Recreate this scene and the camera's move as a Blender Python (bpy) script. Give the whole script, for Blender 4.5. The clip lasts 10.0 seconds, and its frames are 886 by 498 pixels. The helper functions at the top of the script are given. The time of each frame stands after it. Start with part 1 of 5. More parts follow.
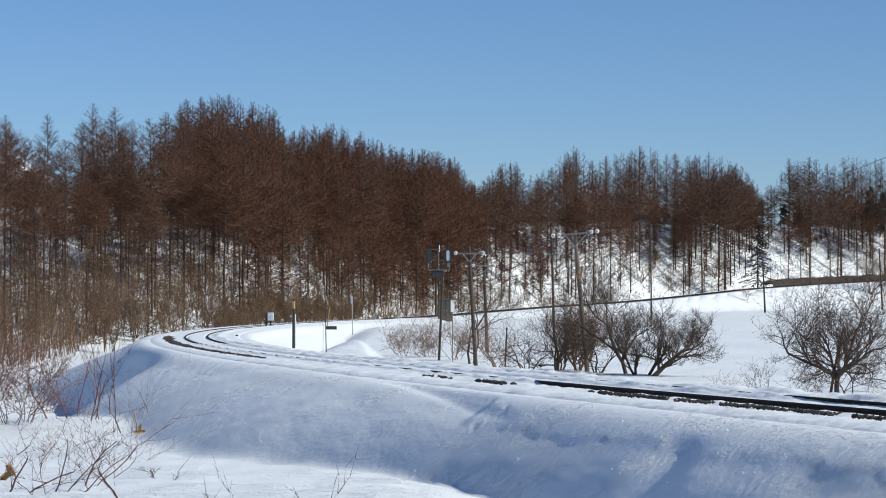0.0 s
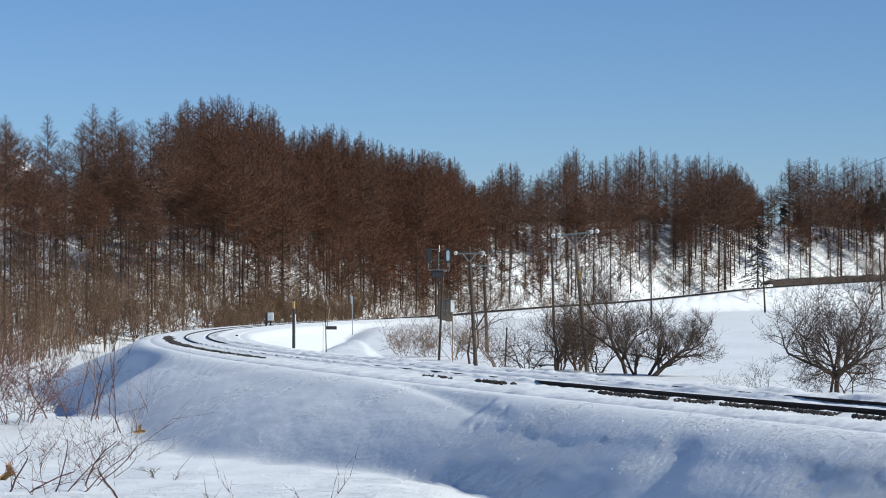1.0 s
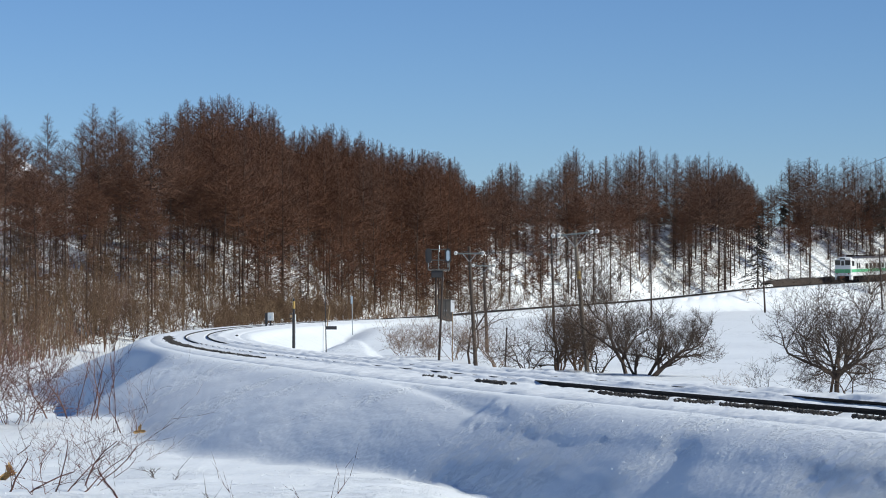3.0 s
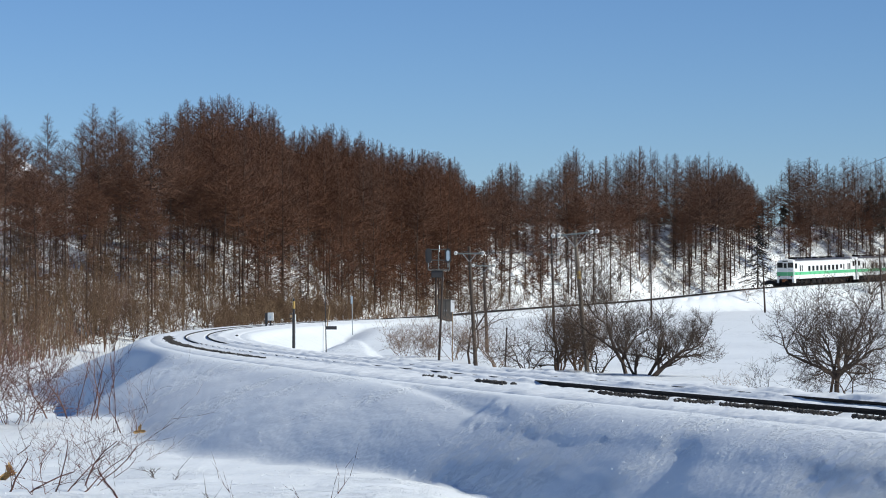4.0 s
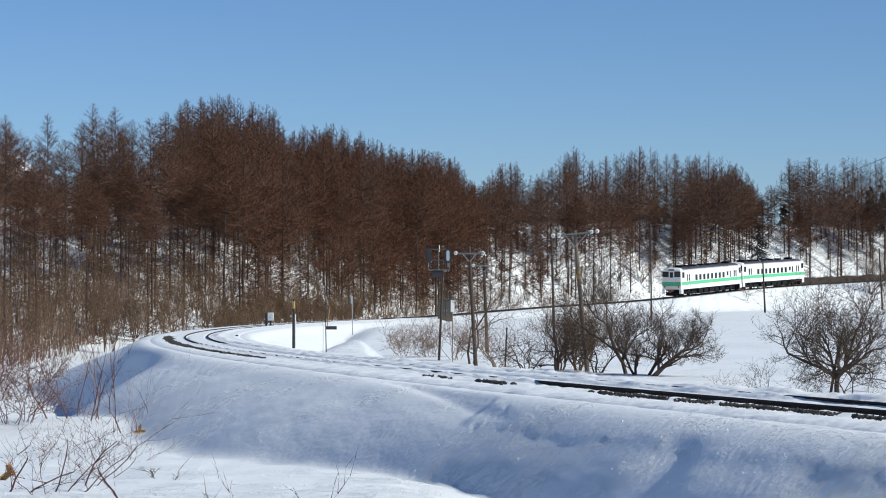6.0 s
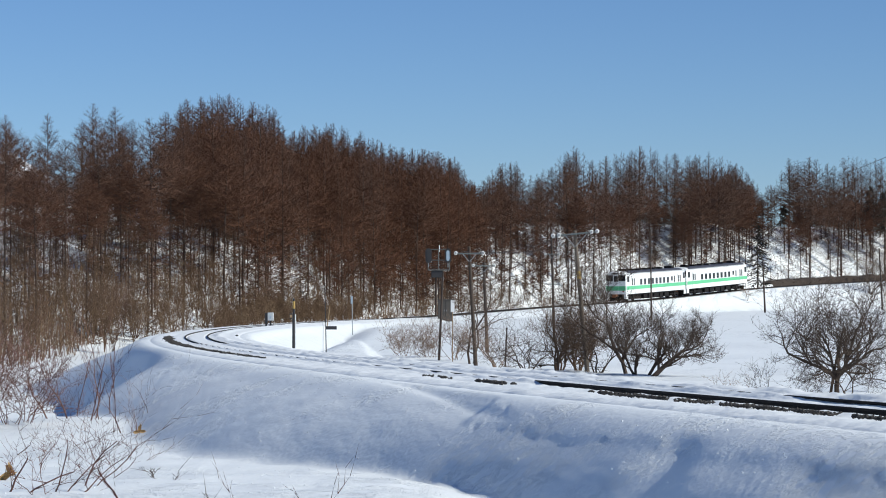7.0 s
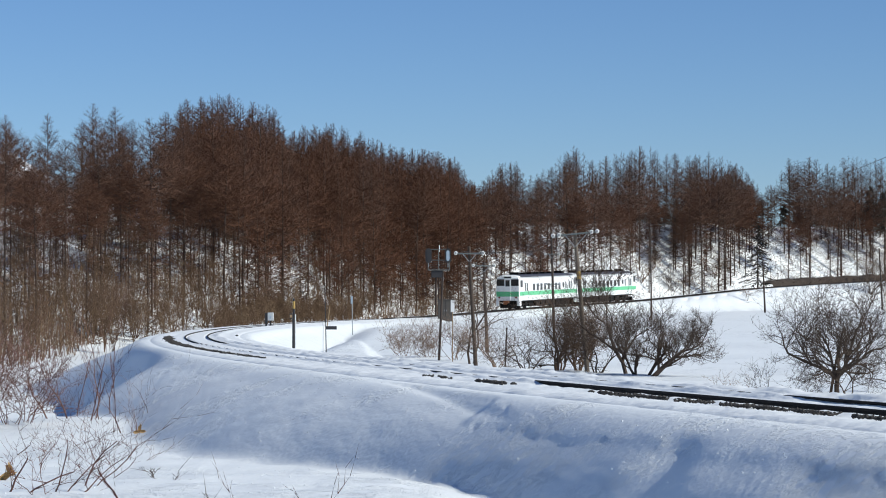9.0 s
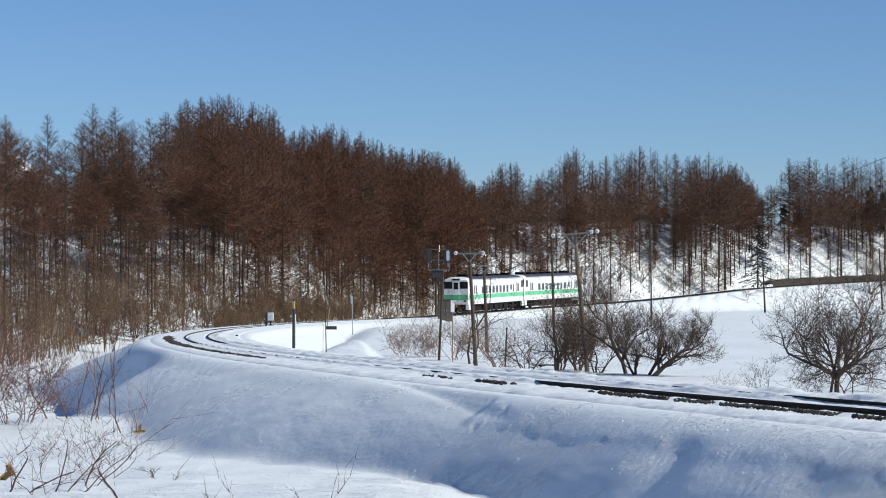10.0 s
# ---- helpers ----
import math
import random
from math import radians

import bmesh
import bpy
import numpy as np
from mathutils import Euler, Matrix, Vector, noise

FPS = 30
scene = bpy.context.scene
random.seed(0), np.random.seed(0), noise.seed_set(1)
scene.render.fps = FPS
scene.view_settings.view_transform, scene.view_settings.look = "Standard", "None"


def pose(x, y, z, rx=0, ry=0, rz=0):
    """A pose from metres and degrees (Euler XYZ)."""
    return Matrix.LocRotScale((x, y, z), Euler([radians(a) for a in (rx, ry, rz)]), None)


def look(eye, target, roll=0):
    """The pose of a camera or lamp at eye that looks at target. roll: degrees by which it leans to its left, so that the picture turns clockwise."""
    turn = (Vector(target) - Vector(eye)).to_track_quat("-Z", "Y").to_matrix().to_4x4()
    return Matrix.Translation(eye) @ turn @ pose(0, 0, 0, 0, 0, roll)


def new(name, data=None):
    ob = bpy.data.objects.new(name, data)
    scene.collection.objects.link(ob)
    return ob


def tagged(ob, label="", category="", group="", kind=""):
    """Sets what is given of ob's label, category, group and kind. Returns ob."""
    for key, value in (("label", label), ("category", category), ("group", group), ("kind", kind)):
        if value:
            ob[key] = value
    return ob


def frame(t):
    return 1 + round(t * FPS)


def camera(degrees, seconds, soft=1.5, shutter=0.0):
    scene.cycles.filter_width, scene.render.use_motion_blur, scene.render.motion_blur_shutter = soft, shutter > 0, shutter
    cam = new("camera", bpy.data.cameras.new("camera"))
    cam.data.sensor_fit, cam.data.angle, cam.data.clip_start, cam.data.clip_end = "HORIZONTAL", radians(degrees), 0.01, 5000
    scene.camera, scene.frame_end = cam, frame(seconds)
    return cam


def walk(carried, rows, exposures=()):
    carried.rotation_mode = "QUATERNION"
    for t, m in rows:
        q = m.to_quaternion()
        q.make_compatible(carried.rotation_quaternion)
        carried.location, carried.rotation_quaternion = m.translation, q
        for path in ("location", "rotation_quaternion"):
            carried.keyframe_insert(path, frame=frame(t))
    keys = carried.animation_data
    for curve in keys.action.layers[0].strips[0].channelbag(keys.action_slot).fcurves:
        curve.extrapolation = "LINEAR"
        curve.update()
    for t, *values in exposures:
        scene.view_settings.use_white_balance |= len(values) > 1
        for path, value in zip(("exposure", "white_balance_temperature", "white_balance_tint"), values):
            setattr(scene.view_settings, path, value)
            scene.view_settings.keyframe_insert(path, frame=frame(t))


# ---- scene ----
cam = camera(20.0, 10.0, soft=1.0)
EYE = Vector((0.0, 0.0, 4.0))
STAND = pose(EYE.x, EYE.y, EYE.z, 90.92, 0, 0)
walk(cam, [(0.0, STAND), (10.0, STAND)])

# ---------------------------------------------------------------- sun, sky
SUN_AZ, SUN_EL = 113.0, 33.0          # azimuth clockwise from +y, elevation
world = bpy.data.worlds.new("sky")
scene.world = world
world.use_nodes = True
wn = world.node_tree
for n in list(wn.nodes):
    wn.nodes.remove(n)
sky = wn.nodes.new("ShaderNodeTexSky")
sky.sky_type = "NISHITA"
sky.sun_disc = False
sky.sun_elevation = radians(SUN_EL)
sky.sun_rotation = radians(SUN_AZ)
sky.altitude = 300
sky.air_density, sky.dust_density, sky.ozone_density = 0.85, 0.0, 8.0
bg = wn.nodes.new("ShaderNodeBackground")
bg.inputs["Strength"].default_value = 0.091
wo = wn.nodes.new("ShaderNodeOutputWorld")
tint = wn.nodes.new("ShaderNodeMix")
tint.data_type, tint.blend_type = "RGBA", "MULTIPLY"
tint.inputs["Factor"].default_value = 1.0
tint.inputs["B"].default_value = (1.02, 1.035, 1.085, 1)
wn.links.new(sky.outputs[0], tint.inputs["A"])
wn.links.new(tint.outputs["Result"], bg.inputs[0])
wn.links.new(bg.outputs[0], wo.inputs[0])
sun = new("sun", bpy.data.lights.new("sun", "SUN"))
sun.data.energy = 5.0
sun.data.angle = radians(0.53)
sun.data.color = (0.96, 0.965, 0.90)
sd = Vector((math.sin(radians(SUN_AZ)) * math.cos(radians(SUN_EL)),
             math.cos(radians(SUN_AZ)) * math.cos(radians(SUN_EL)), math.sin(radians(SUN_EL))))
sun.matrix_world = look(sd * 200, (0, 0, 0))
scene.view_settings.exposure = 0.0


# ---------------------------------------------------------------- materials
def mat(name, color, rough=0.8, metal=0.0, var=0.25, scale=3.0, bump=0.0, bscale=20.0, color2=None, island=0.0, rand=0.0, spec=None, fine=None, stretch=None):
    """A principled material whose colour wanders at two scales, with fine relief."""
    m = bpy.data.materials.new(name)
    m.use_nodes = True
    nt = m.node_tree
    b = nt.nodes["Principled BSDF"]
    b.inputs["Roughness"].default_value = rough
    b.inputs["Metallic"].default_value = metal
    if spec is not None:
        b.inputs["Specular IOR Level"].default_value = spec
    tc = nt.nodes.new("ShaderNodeTexCoord")
    n1 = nt.nodes.new("ShaderNodeTexNoise")
    n1.inputs["Scale"].default_value = scale
    n1.inputs["Detail"].default_value = 6
    nt.links.new(tc.outputs["Object"], n1.inputs["Vector"])
    n2 = nt.nodes.new("ShaderNodeTexNoise")
    n2.inputs["Scale"].default_value = fine or scale * 9
    n2.inputs["Detail"].default_value = 3
    nt.links.new(tc.outputs["Object"], n2.inputs["Vector"])
    add = nt.nodes.new("ShaderNodeMath")
    add.operation = "ADD"
    nt.links.new(n1.outputs["Fac"], add.inputs[0])
    nt.links.new(n2.outputs["Fac"], add.inputs[1])
    last = add.outputs[0]
    if island or rand:
        src = nt.nodes.new("ShaderNodeNewGeometry").outputs["Random Per Island"] if island else nt.nodes.new("ShaderNodeObjectInfo").outputs["Random"]
        mul = nt.nodes.new("ShaderNodeMath")
        mul.operation = "MULTIPLY_ADD"
        nt.links.new(src, mul.inputs[0])
        mul.inputs[1].default_value = island or rand
        nt.links.new(last, mul.inputs[2])
        last = mul.outputs[0]
    mr = nt.nodes.new("ShaderNodeMapRange")
    mr.inputs["From Min"].default_value = 0.6
    mr.inputs["From Max"].default_value = 1.4 + (island or rand)
    nt.links.new(last, mr.inputs["Value"])
    mix = nt.nodes.new("ShaderNodeMix")
    mix.data_type = "RGBA"
    c = color
    c2 = color2 or tuple(v * (1 - var) for v in c)
    mix.inputs["A"].default_value = (*c2, 1)
    mix.inputs["B"].default_value = (*c, 1)
    nt.links.new(mr.outputs["Result"], mix.inputs["Factor"])
    nt.links.new(mix.outputs["Result"], b.inputs["Base Color"])
    if bump:
        nb = nt.nodes.new("ShaderNodeTexNoise")
        nb.inputs["Scale"].default_value = bscale
        nb.inputs["Detail"].default_value = 7
        if stretch:
            mp = nt.nodes.new("ShaderNodeMapping")
            mp.inputs["Scale"].default_value = stretch
            mp.inputs["Rotation"].default_value = (0, 0, radians(13))
            nt.links.new(tc.outputs["Object"], mp.inputs["Vector"])
            nt.links.new(mp.outputs["Vector"], nb.inputs["Vector"])
        else:
            nt.links.new(tc.outputs["Object"], nb.inputs["Vector"])
        bp = nt.nodes.new("ShaderNodeBump")
        bp.inputs["Strength"].default_value = 1.0
        bp.inputs["Distance"].default_value = bump
        nt.links.new(nb.outputs["Fac"], bp.inputs["Height"])
        nt.links.new(bp.outputs["Normal"], b.inputs["Normal"])
    return m


def snow_mat(name, color, grain, crust):
    """Snow: fine grain, patches of broken wind crust, faint clean and dull areas."""
    m = mat(name, color, 0.55, var=0.06, scale=0.35, bump=grain, bscale=9.0)
    nt = m.node_tree
    b = nt.nodes["Principled BSDF"]
    old = b.inputs["Normal"].links[0].from_socket
    tc = nt.nodes.new("ShaderNodeTexCoord")

    def field(scale, detail, rough, low, high):
        n = nt.nodes.new("ShaderNodeTexNoise")
        n.inputs["Scale"].default_value, n.inputs["Detail"].default_value, n.inputs["Roughness"].default_value = scale, detail, rough
        nt.links.new(tc.outputs["Object"], n.inputs["Vector"])
        r = nt.nodes.new("ShaderNodeMapRange")
        r.inputs["From Min"].default_value, r.inputs["From Max"].default_value = low, high
        nt.links.new(n.outputs["Fac"], r.inputs["Value"])
        return r.outputs["Result"]
    mul = nt.nodes.new("ShaderNodeMath")
    mul.operation = "MULTIPLY"
    nt.links.new(field(2.6, 9, 0.68, 0.46, 0.60), mul.inputs[0])
    nt.links.new(field(0.33, 3, 0.5, 0.44, 0.58), mul.inputs[1])
    bp = nt.nodes.new("ShaderNodeBump")
    bp.inputs["Distance"].default_value = crust
    nt.links.new(mul.outputs[0], bp.inputs["Height"])
    nt.links.new(old, bp.inputs["Normal"])
    nt.links.new(bp.outputs["Normal"], b.inputs["Normal"])
    return m


M = {}
M["snow"] = snow_mat("snow", (0.85, 0.875, 0.875), 0.012, 0.018)
M["bed"] = mat("packed_snow", (0.84, 0.86, 0.86), 0.6, var=0.07, scale=1.5, bump=0.045, bscale=3.6)
M["rail"] = mat("rail_steel", (0.014, 0.011, 0.010), 0.85, 0.0, var=0.4, scale=4, spec=0.2)
M["ballast"] = mat("ballast_stone", (0.06, 0.052, 0.045), 0.9, var=0.5, scale=6, island=0.5)
M["bark"] = mat("larch_bark", (0.052, 0.031, 0.021), 0.95, var=0.5, scale=2, rand=0.4)
M["twig"] = mat("russet_larch_twigs", (0.108, 0.038, 0.014), 0.9, scale=0.12, rand=0.5, color2=(0.056, 0.023, 0.010))
M["twig_grey"] = mat("grey_larch_twigs", (0.106, 0.044, 0.021), 0.9, scale=0.12, rand=0.5, color2=(0.052, 0.027, 0.017))
M["white"] = mat("white_paint", (0.8, 0.8, 0.78), 0.35, var=0.08, scale=0.6)
M["green"] = mat("green_paint", (0.10, 0.47, 0.22), 0.35, var=0.1, scale=0.6)
M["roof"] = mat("grey_roof", (0.055, 0.058, 0.075), 0.6, var=0.25, scale=1.0)
M["under"] = mat("underframe_black", (0.009, 0.008, 0.008), 0.85, var=0.4, scale=3, spec=0.2)


# ---------------------------------------------------------------- mesh helpers
def link(name, verts, faces, material, parent=None, label="", smooth=False):
    me = bpy.data.meshes.new(name)
    me.from_pydata(verts, [], faces)
    me.materials.append(material)
    if smooth:
        me.polygons.foreach_set("use_smooth", [True] * len(me.polygons))
    me.update()
    ob = new(name, me)
    ob.parent = parent
    if label:
        tagged(ob, label)
    return ob


def part(name, bm, material, parent, label="", smooth=False):
    me = bpy.data.meshes.new(name)
    bm.to_mesh(me)
    bm.free()
    me.materials.append(material)
    if smooth:
        me.polygons.foreach_set("use_smooth", [True] * len(me.polygons))
    ob = new(name, me)
    ob.parent = parent
    if label:
        tagged(ob, label)
    return ob


def box(bm, x0, x1, y0, y1, z0, z1, bevel=0.0):
    r = bmesh.ops.create_cube(bm, size=1.0, matrix=Matrix.LocRotScale(((x0 + x1) / 2, (y0 + y1) / 2, (z0 + z1) / 2), None, (abs(x1 - x0), abs(y1 - y0), abs(z1 - z0))))
    if bevel:
        es = list({e for v in r["verts"] for e in v.link_edges})
        bmesh.ops.bevel(bm, geom=es, offset=bevel, segments=2, affect="EDGES", profile=0.5)
    return bm


def rod(bm, a, b, r0, r1=None, seg=8):
    a, b = Vector(a), Vector(b)
    r1 = r0 if r1 is None else r1
    q = (b - a).to_track_quat("Z", "Y").to_matrix().to_4x4()
    bmesh.ops.create_cone(bm, cap_ends=True, segments=seg, radius1=r0, radius2=r1, depth=(b - a).length, matrix=Matrix.Translation((a + b) / 2) @ q)
    return bm


class Soup:
    """Tapered thin sticks gathered as plain vertices and faces."""

    def __init__(self):
        self.v, self.f = [], []

    def cone(self, a, b, r):
        d = b - a
        u = d.cross(Vector((0.3, 0.5, 0.8)))
        if u.length < 1e-6:
            u = d.cross(Vector((1, 0, 0)))
        u = u.normalized() * r
        w = d.cross(u).normalized() * r
        i = len(self.v)
        self.v += [a + u, a - 0.5 * u + 0.87 * w, a - 0.5 * u - 0.87 * w, b]
        self.f += [(i, i + 1, i + 3), (i + 1, i + 2, i + 3), (i + 2, i, i + 3)]

    def blade(self, a, b, r, turn):
        """A hair-thin twig."""
        d = b - a
        u = d.cross(turn)
        u = u.normalized() * r if u.length > 1e-6 else Vector((r, 0, 0))
        i = len(self.v)
        self.v += [a + u, a - u, b]
        self.f.append((i, i + 1, i + 2))

    def tube(self, pts, rads, seg=5):
        i0 = len(self.v)
        n = len(pts)
        for k, p in enumerate(pts):
            d = (pts[min(k + 1, n - 1)] - pts[max(k - 1, 0)]).normalized()
            u = d.cross(Vector((0.31, 0.52, 0.79)))
            if u.length < 0.1:
                u = d.cross(Vector((1, 0, 0)))
            u.normalize()
            w = d.cross(u)
            for j in range(seg):
                a = 2 * math.pi * j / seg
                self.v.append(p + (u * math.cos(a) + w * math.sin(a)) * rads[k])
        for k in range(n - 1):
            for j in range(seg):
                a, b = i0 + k * seg + j, i0 + k * seg + (j + 1) % seg
                self.f.append((a, b, b + seg, a + seg))


# ---------------------------------------------------------------- the line of the railway
V = 19.39            # train speed, m/s
D0, H0 = 268.28, 0.28733
KB, KB2, K1, K2, K3 = 0.00278, 0.00233, 0.00209, 0.00322, 0.00152
ZR, GB, G1, G2 = 2.8226, 0.02737, 0.00072, -0.00985
S0, S1 = -330, 340


def lay_track():
    """Centre line every metre: arc length, x, y, z of the rail top, heading."""
    rows = {}
    for sg, last in ((-1, -S0), (1, S1)):
        x, y, a, z = D0 * 24 / 4446, D0, H0, EYE.z - ZR
        for i in range(last + 1):
            rows[i * sg] = (i * sg, x, y, z, a)
            sm = (i + 0.5) * sg
            if sm < 0:
                k, g = KB + (KB2 - KB) * min(1, -sm / 120), GB
            else:
                k = K1 + (K2 - K1) * sm / 80 if sm < 80 else K2 + (K3 - K2) * min(1, (sm - 80) / 120)
                if sm > 245:
                    k = 0.0
                g = G1 + (G2 - G1) * min(1, sm / 200)
            am = a - k * sg / 2
            x -= math.sin(am) * sg
            y -= math.cos(am) * sg
            a -= k * sg
            z -= g * sg
    line = np.array([rows[k] for k in sorted(rows)])
    s = line[:, 0]
    line[:, 3] += -0.40 * np.exp(-((s + 64) / 30) ** 2) + 0.18 * np.exp(-(s / 16) ** 2) + 0.18 / (1 + np.exp((s + 98) / 5))
    return line


TRACK = lay_track()


def on_track(s, lat=0.0, up=0.0):
    """Place at arc length s; lat is metres to the inner side of the bend, up metres over the rail top."""
    x, y, z, a = (np.interp(s, TRACK[:, 0], TRACK[:, i]) for i in (1, 2, 3, 4))
    return Vector((x + lat * math.cos(a), y - lat * math.sin(a), z + up))


def near_track(x, y):
    """For arrays of places: signed distance to the inner side, arc length and rail height of the nearest track point."""
    shape = x.shape
    x, y = x.ravel(), y.ravel()
    pick = np.zeros(x.shape, int)
    for i in range(0, len(x), 20000):
        dx = x[i:i + 20000, None] - TRACK[None, ::4, 1]
        dy = y[i:i + 20000, None] - TRACK[None, ::4, 2]
        pick[i:i + 20000] = np.argmin(dx * dx + dy * dy, 1) * 4
    best, fine = np.full(x.shape, 1e12), pick.copy()
    for k in (-3, -2, -1, 0, 1, 2, 3):
        j = np.clip(pick + k, 0, len(TRACK) - 1)
        d = (x - TRACK[j, 1]) ** 2 + (y - TRACK[j, 2]) ** 2
        fine = np.where(d < best, j, fine)
        best = np.minimum(d, best)
    s, tx, ty, tz, a = TRACK[fine].T
    dx, dy = x - tx, y - ty
    lat = dx * np.cos(a) - dy * np.sin(a)
    along = -dx * np.sin(a) - dy * np.cos(a)
    d = np.sqrt(best)
    lat = np.where(d > np.abs(lat) * 1.05 + 1.5, np.sign(lat + 1e-9) * d, lat)
    hgt = np.interp(s + along, TRACK[:, 0], TRACK[:, 3])
    return lat.reshape(shape), (s + along).reshape(shape), hgt.reshape(shape)


def smooth(t):
    t = np.clip(t, 0, 1)
    return t * t * (3 - 2 * t)


def wave(x, y, size, seed):
    """Smooth wandering relief from a few crossed waves."""
    r = np.random.RandomState(seed)
    out = 0
    for i in range(7):
        a, k, p = r.uniform(0, 6.28), r.uniform(0.5, 1.9) * 6.28 / size, r.uniform(0, 6.28)
        out = out + np.sin((x * math.cos(a) + y * math.sin(a)) * k + p) / 7 * 1.6
    return out


def hill(x, y):
    """Height over the camera's eye of the wooded hills, and how far up the slope a place lies."""
    d = np.hypot(x, y)
    b = np.degrees(np.arctan2(x, np.maximum(y, 1e-3)))
    b = np.where(y < 1, np.sign(x) * 60.0, b)
    foot = np.interp(b, (-30, -10, -6, -3, 0, 5, 10, 30), (150, 178, 205, 245, 290, 376, 430, 520))
    crest = np.interp(b, (-30, -10, -4, 0, 5, 10, 30), (270, 290, 305, 350, 428, 478, 600))
    top = np.interp(b, (-30, -10, -4, 0, 3, 6, 10, 30), (12.0, 9.7, 9.3, 8.4, 10.4, 11.4, 11.3, 13.0))
    t = (d - foot) / (crest - foot)
    return top, t


def ground_rel(x, y):
    """Ground height over the eye, with the railway bank."""
    d = np.hypot(x, y)
    lat, arc, hgt = near_track(x, y)
    hgt = hgt - EYE.z
    base = -1.6 - 1.87 * smooth(d / 62) - 0.4 * smooth((x + 1) / 3) * smooth(d / 30)
    field = -3.5 + 0.5 * smooth((d - 100) / 250)
    ledge = hgt - 0.6 - 0.42 * np.maximum(x + 2.2 + (y - 86) * 0.047, 0) - 0.5 * smooth((80 - y) / 15) * 6
    field = np.where((y > 30) & (lat > 0), np.maximum(field, np.minimum(ledge, hgt - 0.1 - 0.09 * np.maximum(lat - 2, 0))), field)
    inner = smooth((lat + 2) / 2.5)
    base = base * (1 - inner) + field * inner
    base = base - 1.6 * smooth((d - 66) / 34) * smooth((-x - 5) / 5) * smooth((240 - d) / 60)
    base = np.where(y < 0, -1.6, base)
    base = base + 0.10 * wave(x, y, 14, 1) + 0.04 * wave(x, y, 4, 2) + 0.012 * wave(x, y * 0.6, 1.3, 61) * smooth((55 - d) / 12)
    top, t = hill(x, y)
    outside = smooth((-lat - 3) / 6)
    rise = smooth(t) * np.where(t > 1, 1, 1)
    back = smooth((t - 1.05) / 1.6) * 0.9
    up = base * (1 - rise) + (top + 0.5 * wave(x, y, 40, 5) + 0.2 * wave(x, y, 11, 6)) * rise
    up = up * (1 - back) + (-6.0) * back
    base = np.where(y > 0, base * (1 - outside) + up * outside, base)
    # the bank that carries the line
    al = np.abs(lat)
    crest = hgt - 0.10
    wid = 2.5 + 0.12 * wave(arc, arc * 0, 23, 8)
    off = np.maximum(al - wid, 0)
    near = smooth((arc - 221) / 14)
    hollow = np.exp(-((arc - 172) / 13) ** 2)
    steep = 0.195 + 0.21 * smooth((160 - arc) / 20) + 0.60 * hollow + 0.09 * near
    side = crest - steep * off * smooth(off / 1.5 + 0.25) - (0.050 + 0.014 * smooth((arc - 192) / 10) + 0.100 * near + 0.05 * hollow - 0.05 * smooth((160 - arc) / 20)) * off ** 2
    drift = (0.028 + 0.022 * near) * wave(arc * 0.6, lat * 0.8, 6.0, 3) + (1 - 0.6 * near) * (0.020 * wave(arc * 0.6, lat * 1.3, 2.4, 4) + 0.008 * wave(arc * 0.4, lat * 2, 0.6, 12))
    drift = drift * (1 - 0.5 * smooth((240 - arc) / 8) * smooth((arc - 200) / 8))
    side = side + drift * smooth((al - wid) / 1.2)
    # wind scoops and a crusted ledge on the near flank
    out = np.where(lat < 0, -lat, 0)
    fore = smooth((arc - 212) / 6)
    ledge_at = 3.30 + 0.05 * np.sin(arc * 1.1) + 0.035 * np.sin(arc * 3.7 + 1) + 0.02 * np.sin(arc * 9.0)
    side = side - fore * smooth((arc - 230) / 3) * 0.013 * smooth((out - ledge_at) / 0.07)
    fold = np.exp(-((out - 2.58 - 0.055 * (arc - 222)) / 0.13) ** 2) * smooth((arc - 220) / 3) * smooth((233 - arc) / 2)
    side = side - 0.04 * fold
    for a0, turn, w, deep, o0 in ((240.3, 0.9, 0.60, 0.055, 3.05), (244.4, 0.6, 0.8, 0.030, 3.20)):
        side = side - deep * np.exp(-((arc - a0 - turn * (out - 3.3)) / w) ** 2) * smooth((out - o0) / 0.3)
    side = side + fore * 0.005 * wave(arc * 0.4, lat * 2.0, 0.8, 21) * smooth((out - 3.0) / 0.5)
    # wind streaks that slant down the flank, and mottled drifts near by
    slant = arc + 3.6 * out
    lie = smooth((arc - 182) / 10) * smooth((out - 2.2) / 0.7)
    side = side + lie * (1 - 0.6 * fore) * (0.009 * wave(slant, out * 0.9, 3.4, 51) + 0.004 * wave(slant, out * 1.6, 1.7, 52))
    side = side + fore * lie * (0.007 * wave(arc * 0.28 + out * 0.5, out * 1.6, 1.4, 53) + 0.003 * wave(arc * 0.35 + out * 0.4, out * 2.0, 0.5, 54))
    # a wind-cut step across the crest, and a crooked crack below it
    side = side - 0.055 * smooth((230.3 + 0.5 * (out - 2.6) - arc) / 0.35) * smooth((arc - 224) / 5) * smooth((out - 2.55) / 0.25) * smooth((3.6 - out) / 0.5)
    crack = 231.2 + 0.35 * np.sin(out * 9.0) + 0.9 * (out - 3.0)
    side = side - 0.022 * np.exp(-((arc - crack) / 0.10) ** 2) * smooth((out - 2.7) / 0.15) * smooth((3.55 - out) / 0.2)
    bank = np.where(al < wid, crest, side)
    k = 0.12 + 0.07 * smooth((236 - arc) / 18) * smooth((arc - 206) / 6)
